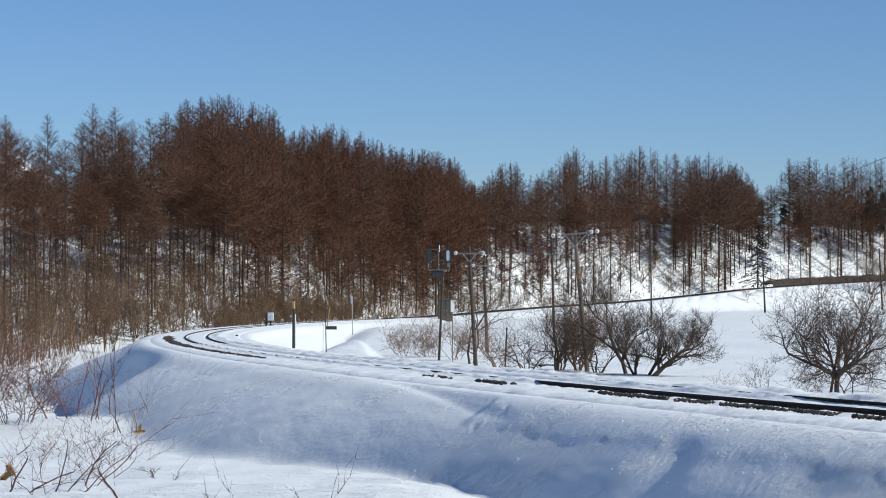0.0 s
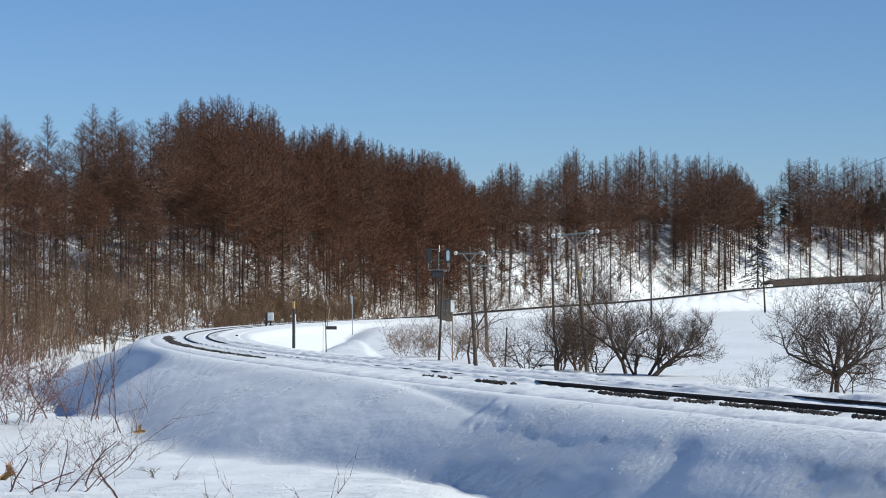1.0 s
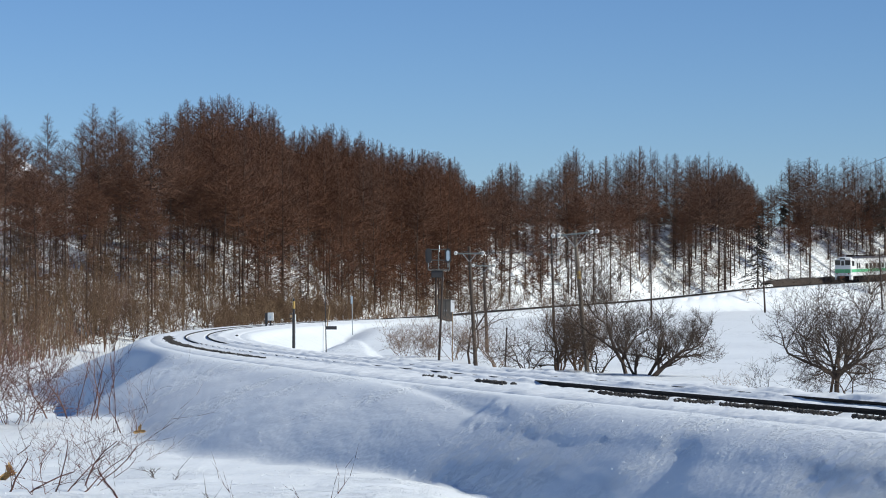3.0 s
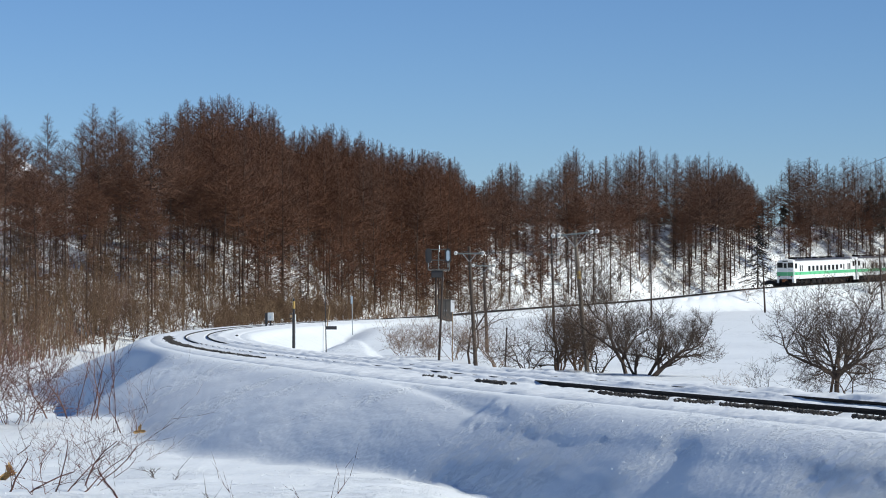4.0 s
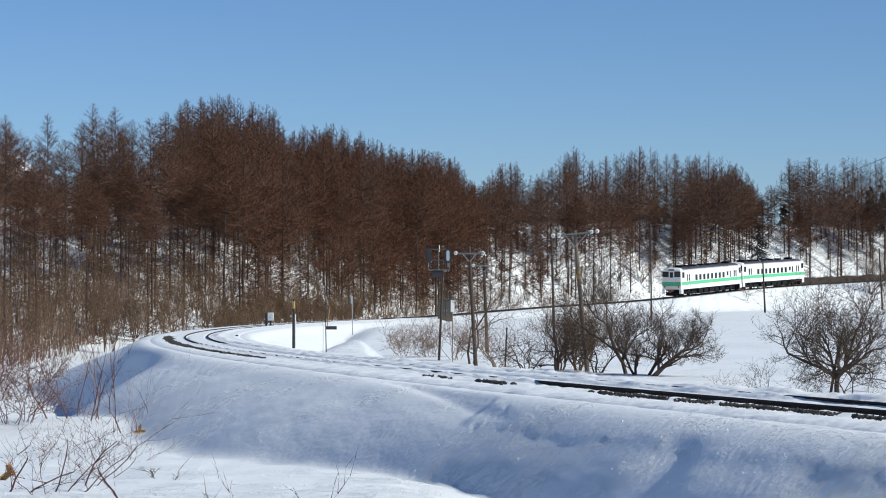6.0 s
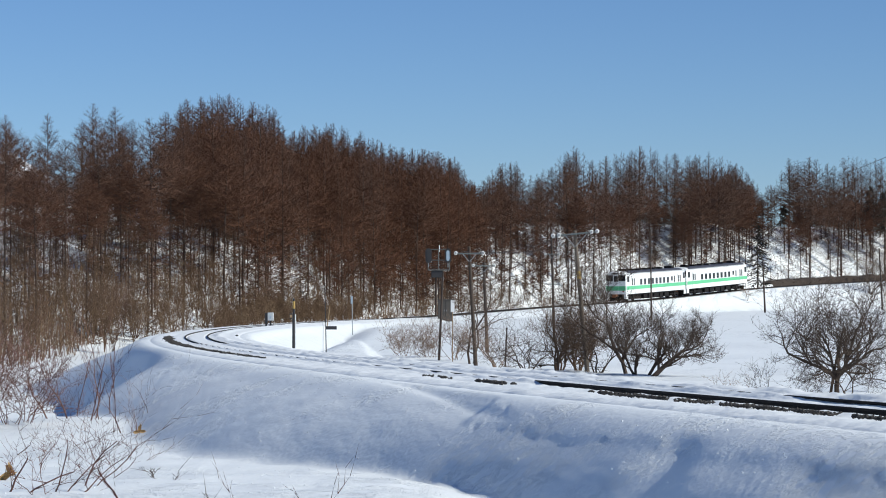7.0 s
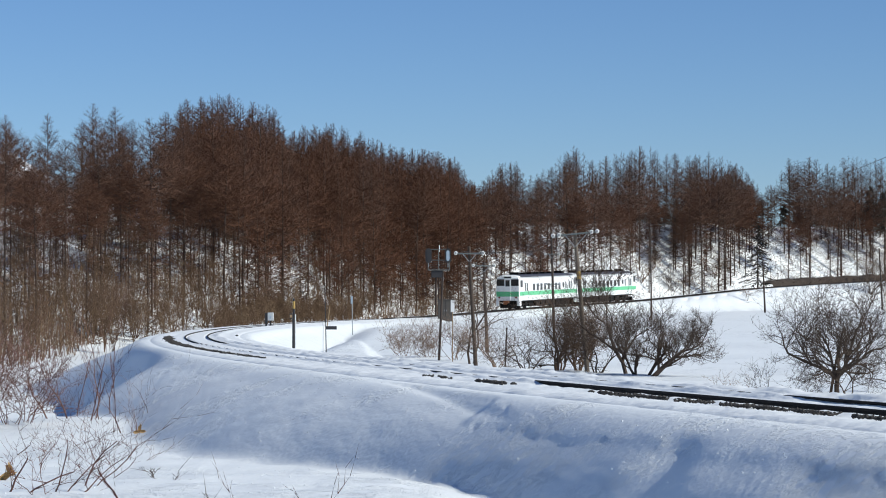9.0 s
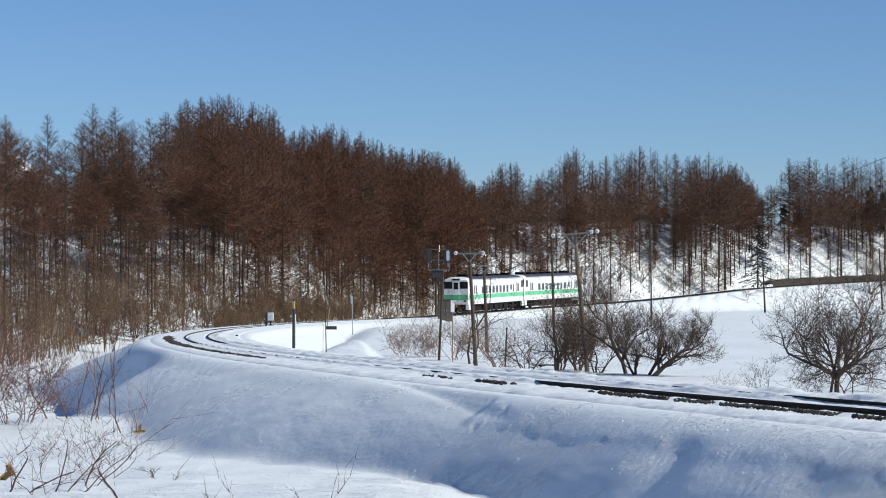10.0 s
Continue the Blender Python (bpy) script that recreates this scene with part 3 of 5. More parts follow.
def build_undergrowth():
    """Thickets of bare saplings along the foot of the hills and dead sticks up the slopes."""
    r = np.random.RandomState(9)
    n = 8000
    px = np.where(r.rand(n) < 0.55, r.uniform(-40, 760, n), r.uniform(700, 1610, n))
    b = np.arctan((px - 784) / 4446)
    bd = np.degrees(b)
    foot = np.interp(bd, (-10, -8.7, -7.4, -6, -3, 0, 5, 10), (162, 187, 210, 218, 248, 290, 376, 434))
    crest = np.interp(bd, (-10, -4, 0, 5, 10), (292, 306, 352, 430, 480))
    u = r.rand(n) ** 1.6
    u = np.where(r.rand(n) < 0.55, r.rand(n), u)
    d = foot + (crest - foot) * u
    x, y = d * np.sin(b), d * np.cos(b)
    lat, arc, _ = near_track(x, y)
    z = ground_rel(x, y) + EYE.z
    clump = wave(x, y, 13, 31) + 0.7 * wave(x, y, 5, 32)
    soup, pale = Soup(), Soup()
    rr = random.Random(4)
    for i in range(n):
        if lat[i] > -4.2 or clump[i] < (-0.55 if px[i] > 760 else -0.6):
            continue
        h = rr.uniform(0.8, 1.0 + 2.6 * rr.random() ** 1.5 + 1.2 * max(0, clump[i])) * (1.0 - 0.3 * u[i]) * (1.5 if px[i] < 260 else 1.0) * (0.7 if px[i] > 800 else 1)
        p = Vector((x[i], y[i], z[i] - 0.1))
        lean = Vector((rr.uniform(-0.16, 0.16), rr.uniform(-0.16, 0.16), 1))
        tip = p + lean * h
        s = pale if rr.random() < 0.35 else soup
        s.cone(p, tip, 0.016 + 0.009 * h)
        for _ in range(3 + int(2.6 * h)):
            t = rr.uniform(0.15, 0.95)
            q = p + (tip - p) * t
            a = rr.uniform(0, 6.28)
            dr = Vector((math.cos(a), math.sin(a), rr.uniform(0.1, 1.3))).normalized()
            s.cone(q, q + dr * h * rr.uniform(0.12, 0.42) * (1.15 - t), 0.016)
    # bare shrubs along the foot of the slope, tallest at the western end
    for x0, y0, z0, tall, px0 in wood_spots(15, 620, 0.9, -0.10, 0.55, 3.0, 7.5):
        if px0 < 450 and (z0 - EYE.z) / math.hypot(x0, y0) * 4446 > 22 and r.rand() < 0.6:
            continue
        if px0 < 1000 and r.rand() < np.interp(px0, (0, 300, 560, 860, 1000), (1.0, 0.9, 0.6, 0.6, 0.5)):
            shrub_soup(rr, tall * np.interp(px0, (0, 260, 420, 860), (1.0, 0.9, 0.75, 0.55)), pale if rr.random() < 0.28 else soup, Vector((x0, y0, z0 - 0.1)))
    # low hedge of brush beyond the track
    for x0, y0, z0, tall, px0 in wood_spots(19, 420, 0.6, -0.12, 0.06, 1.6, 3.0):
        if 380 < px0 < 640:
            shrub_soup(rr, tall, pale if rr.random() < 0.28 else soup, Vector((x0, y0, z0 - 0.1)), 0.5)
    # fallen sticks and dead stalks over the slopes
    m = 24000
    pl = np.where(r.rand(m) < 0.4, r.uniform(-20, 620, m), r.uniform(600, 1610, m))
    bl = np.arctan((pl - 784) / 4446)
    fl = np.interp(np.degrees(bl), (-10, -6, -3, 0, 5, 10), (186, 212, 248, 292, 380, 438))
    cl = np.interp(np.degrees(bl), (-10, -4, 0, 5, 10), (292, 306, 352, 430, 480))
    dl = fl + (cl - fl) * r.rand(m) * 0.9
    xl, yl = dl * np.sin(bl), dl * np.cos(bl)
    ll, _, _ = near_track(xl, yl)
    zl = ground_rel(xl, yl) + EYE.z
    patch = wave(xl, yl, 9, 41) + 0.8 * wave(xl, yl, 3, 42)
    for i in range(m):
        if ll[i] > -5 or patch[i] < -0.35 - 0.4 * rr.random():
            continue
        p = Vector((xl[i], yl[i], zl[i] + 0.02))
        q = Vector((rr.gauss(0, 0.8), rr.gauss(0, 0.4), abs(rr.gauss(0, 0.45)) + 0.1)) * rr.uniform(0.5, 1.3)
        soup.cone(p, p + q, rr.uniform(0.02, 0.05))
    e = tagged(new("undergrowth"), "tangled bare brown saplings and brush in the snow", "brush", kind="stuff")
    link("dark_stems", soup.v, soup.f, M["brush"], e)
    link("pale_stems", pale.v, pale.f, M["brush_pale"], e)


M["brush"] = mat("brush_bark", (0.135, 0.078, 0.042), 0.95, var=0.5, scale=0.3, island=0.6)
M["brush_pale"] = mat("pale_brush_bark", (0.20, 0.128, 0.072), 0.95, var=0.45, scale=0.3, island=0.5)
build_undergrowth()


# ---------------------------------------------------------------- bare bushes and small trees in the field
def twiggy(r, fine, a, b, count):
    """Hair-thin twigs along a limb."""
    for _ in range(count):
        p = a + (b - a) * r.uniform(0.1, 1.0)
        d = (b - a).normalized() * 0.7 + Vector((r.uniform(-1, 1), r.uniform(-1, 1), r.uniform(-0.5, 0.9)))
        fine.blade(p, p + d.normalized() * r.uniform(0.12, 0.40), 0.0045, Vector((r.uniform(-1, 1), r.uniform(-1, 1), r.uniform(-1, 1))))


def grow(r, soup, fine, p, d, length, rad, level, spread, droop=0.0, few=False):
    """One limb, wandering, with side limbs; the last levels go to the fine twigs."""
    n = 4
    pts, rads = [p], [rad]
    for k in range(n):
        d = (d + Vector((r.uniform(-1, 1), r.uniform(-1, 1), r.uniform(-0.6, 0.8))) * ((0.24 if few else 0.36) if level > 3 else 0.36 if few else 0.5) - UP * droop).normalized()
        pts.append(pts[-1] + d * length / n)
        rads.append(rad * (1 - 0.45 * (k + 1) / n))
    if level > 1:
        soup.tube(pts, rads, 5 if rad > 0.02 else 4)
    else:
        fine.cone(pts[0], pts[2], rad)
        fine.cone(pts[2], pts[4], rad * 0.75)
        if not few and length > 0.12:
            twiggy(r, fine, pts[0], pts[4], 1 if rad < 0.02 and r.random() < 0.6 else 0)
    if level == 0:
        return
    kids = {5: 6, 4: 5, 3: 4, 2: 5, 1: 5}.get(level, 4) if not few else 4
    for k in range(kids):
        i = min(n, 1 + int((k + r.random()) / kids * n))
        side = Vector((r.uniform(-1, 1), r.uniform(-1, 1), r.uniform(-0.4, 0.9))).normalized()
        nd = (d * (1 - spread) + side * spread).normalized()
        grow(r, soup, fine, pts[i], nd, length * (r.uniform(0.6, 0.95) if few else r.uniform(0.5, 0.85)), max(rads[i] * r.uniform(0.5, 0.78), 0.004 if few else 0.0075), level - 1, spread, droop, few)


def foot(px, py):
    """How far off the ground shows at a bearing and level of the 1568 by 882 ruler."""
    d = np.arange(24.0, 120.0, 0.25)
    b = math.atan((px - 784) / 4446)
    lev = 512 - ground_rel(d * math.sin(b), d * math.cos(b)) / d * 4446
    return float(d[np.argmax(lev <= py)])


def build_bush(name, px, d, stems, tall, rad, lean, level, label, bark="bush_bark", seed=1, spread=0.55, width=0.35, sunk=0.1, fork=0.0, arch=0.0):
    r = random.Random(seed)
    x, y = place(px, d)
    e = new(name)
    e.matrix_world = pose(x, y, ground_z(x, y) - sunk)
    limbs, twigs = Soup(), Soup()
    if fork:
        limbs.tube([Vector((0, 0, -0.2)), Vector((-0.02, 0, fork * 0.5)), Vector((0.03, 0, fork + 0.1))], [rad * 1.5, rad * 1.25, rad * 1.15], 7)
    for k in range(stems):
        a = r.uniform(0, 6.28) if not fork else 6.28 * (k + 0.4 * r.random()) / stems
        w = width * (1 + arch * r.uniform(-0.7, 0.9))
        dr = Vector((math.cos(a) * w + lean, math.sin(a) * w, 1)).normalized()
        start = Vector((math.cos(a), math.sin(a), 0)) * (r.uniform(0, 0.12 * stems ** 0.5) if not fork else 0.03) + UP * fork * r.uniform(0.75, 1.0)
        grow(r, limbs, twigs, start, dr, tall * r.uniform(0.5, 0.75), rad * r.uniform(0.7, 1.1), level, spread, 0.05 * arch, few=bark.endswith("red_bark"))
    link("limb_frame", limbs.v, limbs.f, M[bark], e)
    link("crown", twigs.v, twigs.f, M[bark], e)
    return tagged(e, label, "tree" if name.endswith("tree") else "bush", "bare shrubs of the field")


M["bush_bark"] = mat("grey_brown_bark", (0.088, 0.058, 0.040), 0.9, var=0.5, scale=3, island=0.3)
M["brown_bark"] = mat("brown_bark", (0.165, 0.100, 0.062), 0.9, var=0.5, scale=3, island=0.4)
M["red_bark"] = mat("reddish_bark", (0.17, 0.085, 0.065), 0.8, var=0.4, scale=3, island=0.3)
M["dark_red_bark"] = mat("dark_reddish_bark", (0.105, 0.044, 0.035), 0.8, var=0.4, scale=3, island=0.3)
M["red_twig"] = M["red_bark"]
M["tan_bark"] = mat("tan_bark", (0.25, 0.165, 0.115), 0.9, var=0.45, scale=3, island=0.3)

build_bush("field_tree", 1481, 83, 7, 2.75, 0.066, 0.0, 4, "small bare round-crowned tree in the snowy field", seed=3, spread=0.42, width=1.0, fork=0.8, arch=0.9)
build_bush("field_tree", 1473, 83.5, 1, 3.6, 0.050, -0.12, 4, "bare young tree close beside the round tree", seed=33, spread=0.5, width=0.05)
build_bush("field_tree", 1503, 82, 3, 2.6, 0.03, 0.1, 3, "thin bare saplings beside the round tree", seed=4)
build_bush("field_tree", 1152, 101, 1, 3.3, 0.12, 1.0, 5, "spreading bare tree leaning over the snowy field", seed=6, spread=0.45, width=0.05)
build_bush("field_tree", 1146, 101.5, 1, 3.0, 0.09, 0.25, 4, "bare forked tree behind the rails", seed=8, spread=0.5, width=0.05)
build_bush("field_tree", 1108, 103, 1, 3.1, 0.11, -0.80, 5, "crooked bare tree in a thicket behind the rails", seed=57, spread=0.45, width=0.05)
build_bush("field_tree", 1126, 102, 2, 2.5, 0.07, 0.0, 4, "slender bare tree between two leaning ones", seed=9, spread=0.5, width=0.4)
build_bush("field_bush", 985, 106, 5, 2.7, 0.06, -0.1, 4, "dense bare bush behind the rails", "brown_bark", seed=9)
build_bush("field_bush", 1025, 107, 5, 2.6, 0.06, 0.0, 4, "dense bare bush at the foot of the wooden pole", "brown_bark", seed=10)
build_bush("field_bush", 935, 109, 5, 2.6, 0.035, 0.0, 3, "low bare bush behind the rails", seed=11)
build_bush("field_bush", 1060, 104, 4, 2.4, 0.04, 0.1, 3, "tangled bare bush behind the rails", seed=12)
build_bush("field_bush", 880, 114, 6, 2.0, 0.03, 0.1, 3, "low bare bush among the poles", "tan_bark", seed=13)
build_bush("field_tree", 834, 118, 2, 4.0, 0.06, -0.35, 3, "crooked young bare tree by the leaning pole", seed=14)
build_bush("field_bush", 805, 122, 7, 2.1, 0.02, 0.0, 3, "pale bare brush in the snow", "tan_bark", seed=15)
build_bush("field_bush", 760, 127, 9, 1.8, 0.018, 0.0, 3, "pale bare brush in the snow", "tan_bark", seed=16)
build_bush("field_bush", 715, 130, 7, 1.6, 0.016, -0.2, 3, "pale bare brush in the snow", "tan_bark", seed=17)
build_bush("field_bush", 1570, 86, 3, 2.6, 0.03, 0.0, 3, "bare bush at the field's edge", seed=18)
build_bush("field_bush", 1352, 84, 3, 1.5, 0.010, 0.0, 2, "thin dry twigs in the field behind the rails", seed=19)
build_bush("field_bush", 1398, 84, 2, 1.3, 0.009, 0.3, 2, "thin dry twigs in the field behind the rails", seed=20)
for k, px in enumerate((1268, 1282, 1306, 1322)):
    build_bush("dry_weed", px, 88, 3, 0.8, 0.006, 0.0, 1, "dry brown weed stalks in the snow", "tan_bark", seed=40 + k, width=0.2)
build_bush("bank_sapling", 1383, 345, 3, 3.4, 0.04, 0.0, 3, "bare sapling on the far railway bank", seed=22)
build_bush("bank_sapling", 1320, 352, 3, 2.4, 0.025, 0.0, 3, "bare sapling on the far railway bank", "tan_bark", seed=23)
build_bush("bank_sapling", 1535, 395, 5, 4.5, 0.04, 0.0, 3, "bare brush on the far railway bank", seed=24)
# brush and young larches between the field and the far track
# these larches stand out of view, added to shade the passing train
for k, (px, d, tall) in enumerate(((1590, 402, 9.0), (1608, 399, 11.0), (1626, 404, 12.0), (1645, 400, 12.0), (1664, 406, 12.5), (1684, 402, 12.0), (1706, 408, 12.0), (1636, 394, 11.0), (1673, 396, 12.0))):
    x, y = place(px, d)
    plant_larch(x, y, ground_z(x, y), tall, CLOTHED[k % 3], 50 * k)
build_bush("thicket_tree", 1541, 388, 3, 6.6, 0.075, 0.0, 4, "bare brown tree below the far track", "bush_bark", seed=84, spread=0.45)
build_bush("thicket_tree", 1566, 390, 3, 7.2, 0.075, 0.0, 4, "bare brown tree below the far track", "brown_bark", seed=85, spread=0.45)
build_bush("thicket_tree", 178, 206, 6, 3.6, 0.05, 0.0, 4, "bushy tan bare tree at the foot of the wood", "brown_bark", seed=81, spread=0.45)
build_bush("thicket_tree", 238, 208, 6, 3.9, 0.05, 0.0, 4, "bushy tan bare tree at the foot of the wood", "brown_bark", seed=82, spread=0.45)
build_bush("thicket_tree", 478, 243, 5, 4.0, 0.05, 0.0, 4, "bushy tan bare tree at the foot of the wood", "brown_bark", seed=83, spread=0.45)
for k, (px, d, tall) in enumerate(((798, 300, 4.6), (826, 306, 5.0), (846, 310, 3.6), (868, 314, 4.4), (890, 318, 4.8), (1105, 392, 4.2), (1160, 400, 4.0), (1265, 410, 3.6), (1290, 416, 3.2))):
    build_bush("bank_sapling", px, d, 6, tall, 0.045, 0.0, 3, "bare brush beyond the far track", "brown_bark" if k % 2 else "bush_bark", seed=90 + k, width=0.5)
build_bush("bank_sapling", 1012, 340, 7, 3.4, 0.035, 0.0, 3, "bare brush beyond the far track", seed=28)
build_bush("bank_sapling", 965, 328, 7, 3.0, 0.03, 0.0, 3, "bare brush beyond the far track", "tan_bark", seed=29)
build_bush("bank_sapling", 1048, 352, 7, 3.2, 0.03, 0.0, 3, "bare brush beyond the far track", seed=35)
build_bush("bank_sapling", 915, 312, 6, 2.6, 0.03, 0.0, 3, "bare brush beyond the far track", "tan_bark", seed=36)
build_bush("bank_sapling", 1230, 402, 6, 3.2, 0.03, 0.0, 3, "bare brush beyond the far track", "tan_bark", seed=37)
build_bush("bank_sapling", 1135, 388, 8, 5.0, 0.04, 0.0, 3, "bare brush beyond the far track", "tan_bark", seed=25)
build_bush("bank_sapling", 1080, 365, 9, 4.0, 0.035, 0.0, 3, "bare brush beyond the far track", seed=26)
build_bush("bank_sapling", 1190, 395, 8, 4.0, 0.035, 0.0, 3, "bare brush beyond the far track", seed=27)
# near brush on the open snow
build_bush("brush", 14, foot(14, 748), 9, 2.4, 0.013, 0.0, 3, "dense reddish bare brush in deep snow", "red_twig", seed=30, width=0.5)
build_bush("brush", 48, foot(48, 745), 5, 2.3, 0.013, 0.1, 3, "dense reddish bare brush in deep snow", "red_twig", seed=31, width=0.4)
for k, (px, py, tall, lean) in enumerate(((92, 738, 2.6, -0.15), (136, 735, 3.1, -0.15), (154, 742, 2.9, 0.0), (174, 738, 3.3, 0.0), (192, 732, 2.9, -0.05), (216, 765, 2.6, -0.35), (118, 738, 2.2, -0.3), (163, 735, 2.7, 0.12), (182, 740, 2.4, -0.1))):
    build_bush("sapling", px, foot(px, py), 1, tall, 0.020, lean, 2, "thin bare reddish sapling in deep snow", "dark_red_bark" if k % 3 else "red_bark", seed=50 + k, width=0.06, spread=0.30)
build_bush("brush", 112, foot(112, 868), 3, 1.3, 0.015, 0.7, 2, "arching reddish bare brush in deep snow", "dark_red_bark", seed=60, width=0.4, spread=0.6)
build_bush("brush", 30, foot(30, 866), 2, 1.1, 0.015, 0.9, 2, "arching reddish bare brush in deep snow", "dark_red_bark", seed=61, width=0.3, spread=0.6)
build_bush("brush", 214, foot(214, 885), 1, 1.0, 0.013, -0.9, 2, "arching reddish bare brush in deep snow", "dark_red_bark", seed=62, width=0.2, spread=0.6)
build_bush("brush", 140, foot(140, 858), 2, 1.45, 0.014, 0.5, 2, "arching reddish bare brush in deep snow", "dark_red_bark", seed=72, width=0.25, spread=0.55)
build_bush("brush", 100, foot(100, 800), 2, 0.6, 0.006, 0.3, 2, "fine reddish twigs in deep snow", "red_bark", seed=63, width=0.7)
for k, (px, py, tall, lean) in enumerate(((52, 820, 0.9, 0.5), (150, 800, 0.9, -0.4), (196, 842, 0.8, 0.5), (236, 812, 0.7, 0.2), (76, 872, 0.8, -0.5))):
    build_bush("brush", px, foot(px, py), 2, tall, 0.008, lean, 2, "fine reddish twigs arching out of deep snow", "red_bark", seed=110 + k, width=0.6, spread=0.5)
build_bush("brush", 2, foot(2, 800), 1, 1.2, 0.012, 3.0, 2, "low reddish branch lying over the snow", "dark_red_bark", seed=71, width=0.2, spread=0.35)
build_bush("sapling", 246, foot(246, 765), 2, 1.3, 0.010, 0.12, 2, "thin bare sapling with a dead leaf", "red_bark", seed=64, width=0.15, spread=0.4)
build_bush("sapling", 268, foot(268, 728), 1, 1.2, 0.008, 0.0, 2, "thin bare sapling in deep snow", "red_bark", seed=65, width=0.1)
build_bush("snow_twig", 302, foot(302, 848), 1, 0.36, 0.009, 0.2, 1, "short forked twig poking through snow", seed=66, width=0.2)
build_bush("snow_twig", 398, foot(398, 884), 1, 0.55, 0.009, -0.25, 1, "short twig poking through snow", "dark_red_bark", seed=67, width=0.1, spread=0.3)
build_bush("snow_twig", 375, foot(375, 884), 1, 0.25, 0.006, 0.0, 1, "short twig poking through snow", seed=73, width=0.1)
build_bush("snow_twig", 546, foot(546, 886), 1, 0.55, 0.009, -0.7, 1, "short twig poking through snow", "dark_red_bark", seed=68, width=0.1, spread=0.4)
build_bush("snow_twig", 574, foot(574, 886), 1, 0.85, 0.009, 0.65, 1, "short twig poking through snow", "dark_red_bark", seed=69, width=0.1, spread=0.4)
build_bush("snow_twig", 270, foot(270, 845), 1, 0.25, 0.005, -0.5, 2, "short twig poking through snow", seed=70, width=0.3)
build_bush("snow_twig", 330, foot(330, 640), 1, 0.7, 0.006, -0.1, 0, "single dry stalk by the track", seed=74, width=0.1)


# ---------------------------------------------------------------- the train
def glass(name, color, rough=0.08):
    m = mat(name, color, rough, var=0.3, scale=1.2, spec=0.4)
    return m


M["glass"] = glass("dark_window_glass", (0.016, 0.019, 0.022))
M["rubber"] = mat("black_rubber", (0.02, 0.02, 0.022), 0.7, var=0.3)
M["alu"] = mat("window_frame_metal", (0.55, 0.56, 0.56), 0.4, 0.6, var=0.2)
M["rust"] = mat("rusty_plough_steel", (0.30, 0.11, 0.045), 0.85, var=0.5, scale=5, bump=0.01)
M["lamp"] = mat("lamp_lens", (0.75, 0.75, 0.7), 0.1, var=0.1)
M["red_lens"] = mat("red_lens", (0.20, 0.01, 0.012), 0.15, var=0.1)
M["panel_line"] = mat("door_seam", (0.30, 0.31, 0.31), 0.6, var=0.2)


def shell(sections, closed=True):
    """Skin through cross-sections of equal length, given as lists of points."""
    bm = bmesh.new()
    rings = [[bm.verts.new(p) for p in s] for s in sections]
    n = len(rings[0])
    for a, b in zip(rings, rings[1:]):
        for j in range(n if closed else n - 1):
            k = (j + 1) % n
            bm.faces.new((a[j], a[k], b[k], b[j]))
    bm.faces.new(rings[0][::-1])
    bm.faces.new(rings[-1])
    bmesh.ops.recalc_face_normals(bm, faces=bm.faces)
    return bm


def body_ring(x, inset, drop):
    """White cross-section of the car body at x."""
    w = 1.445 - inset
    top = 3.70 - drop
    return [(x, -w, 1.0), (x, -w - 0.005, 1.6), (x, -w, 2.5), (x, -w + 0.03, 3.3), (x, -w + 0.10, 3.60), (x, -w + 0.20, top),
            (x, w - 0.20, top), (x, w - 0.10, 3.60), (x, w - 0.03, 3.3), (x, w, 2.5), (x, w + 0.005, 1.6), (x, w, 1.0)]


def roof_ring(x, inset, h):
    out = []
    for k in range(11):
        a = math.pi * k / 10
        out.append((x, -(1.30 - inset) * math.cos(a), 3.64 + h * math.sin(a) ** 0.7))
    return out


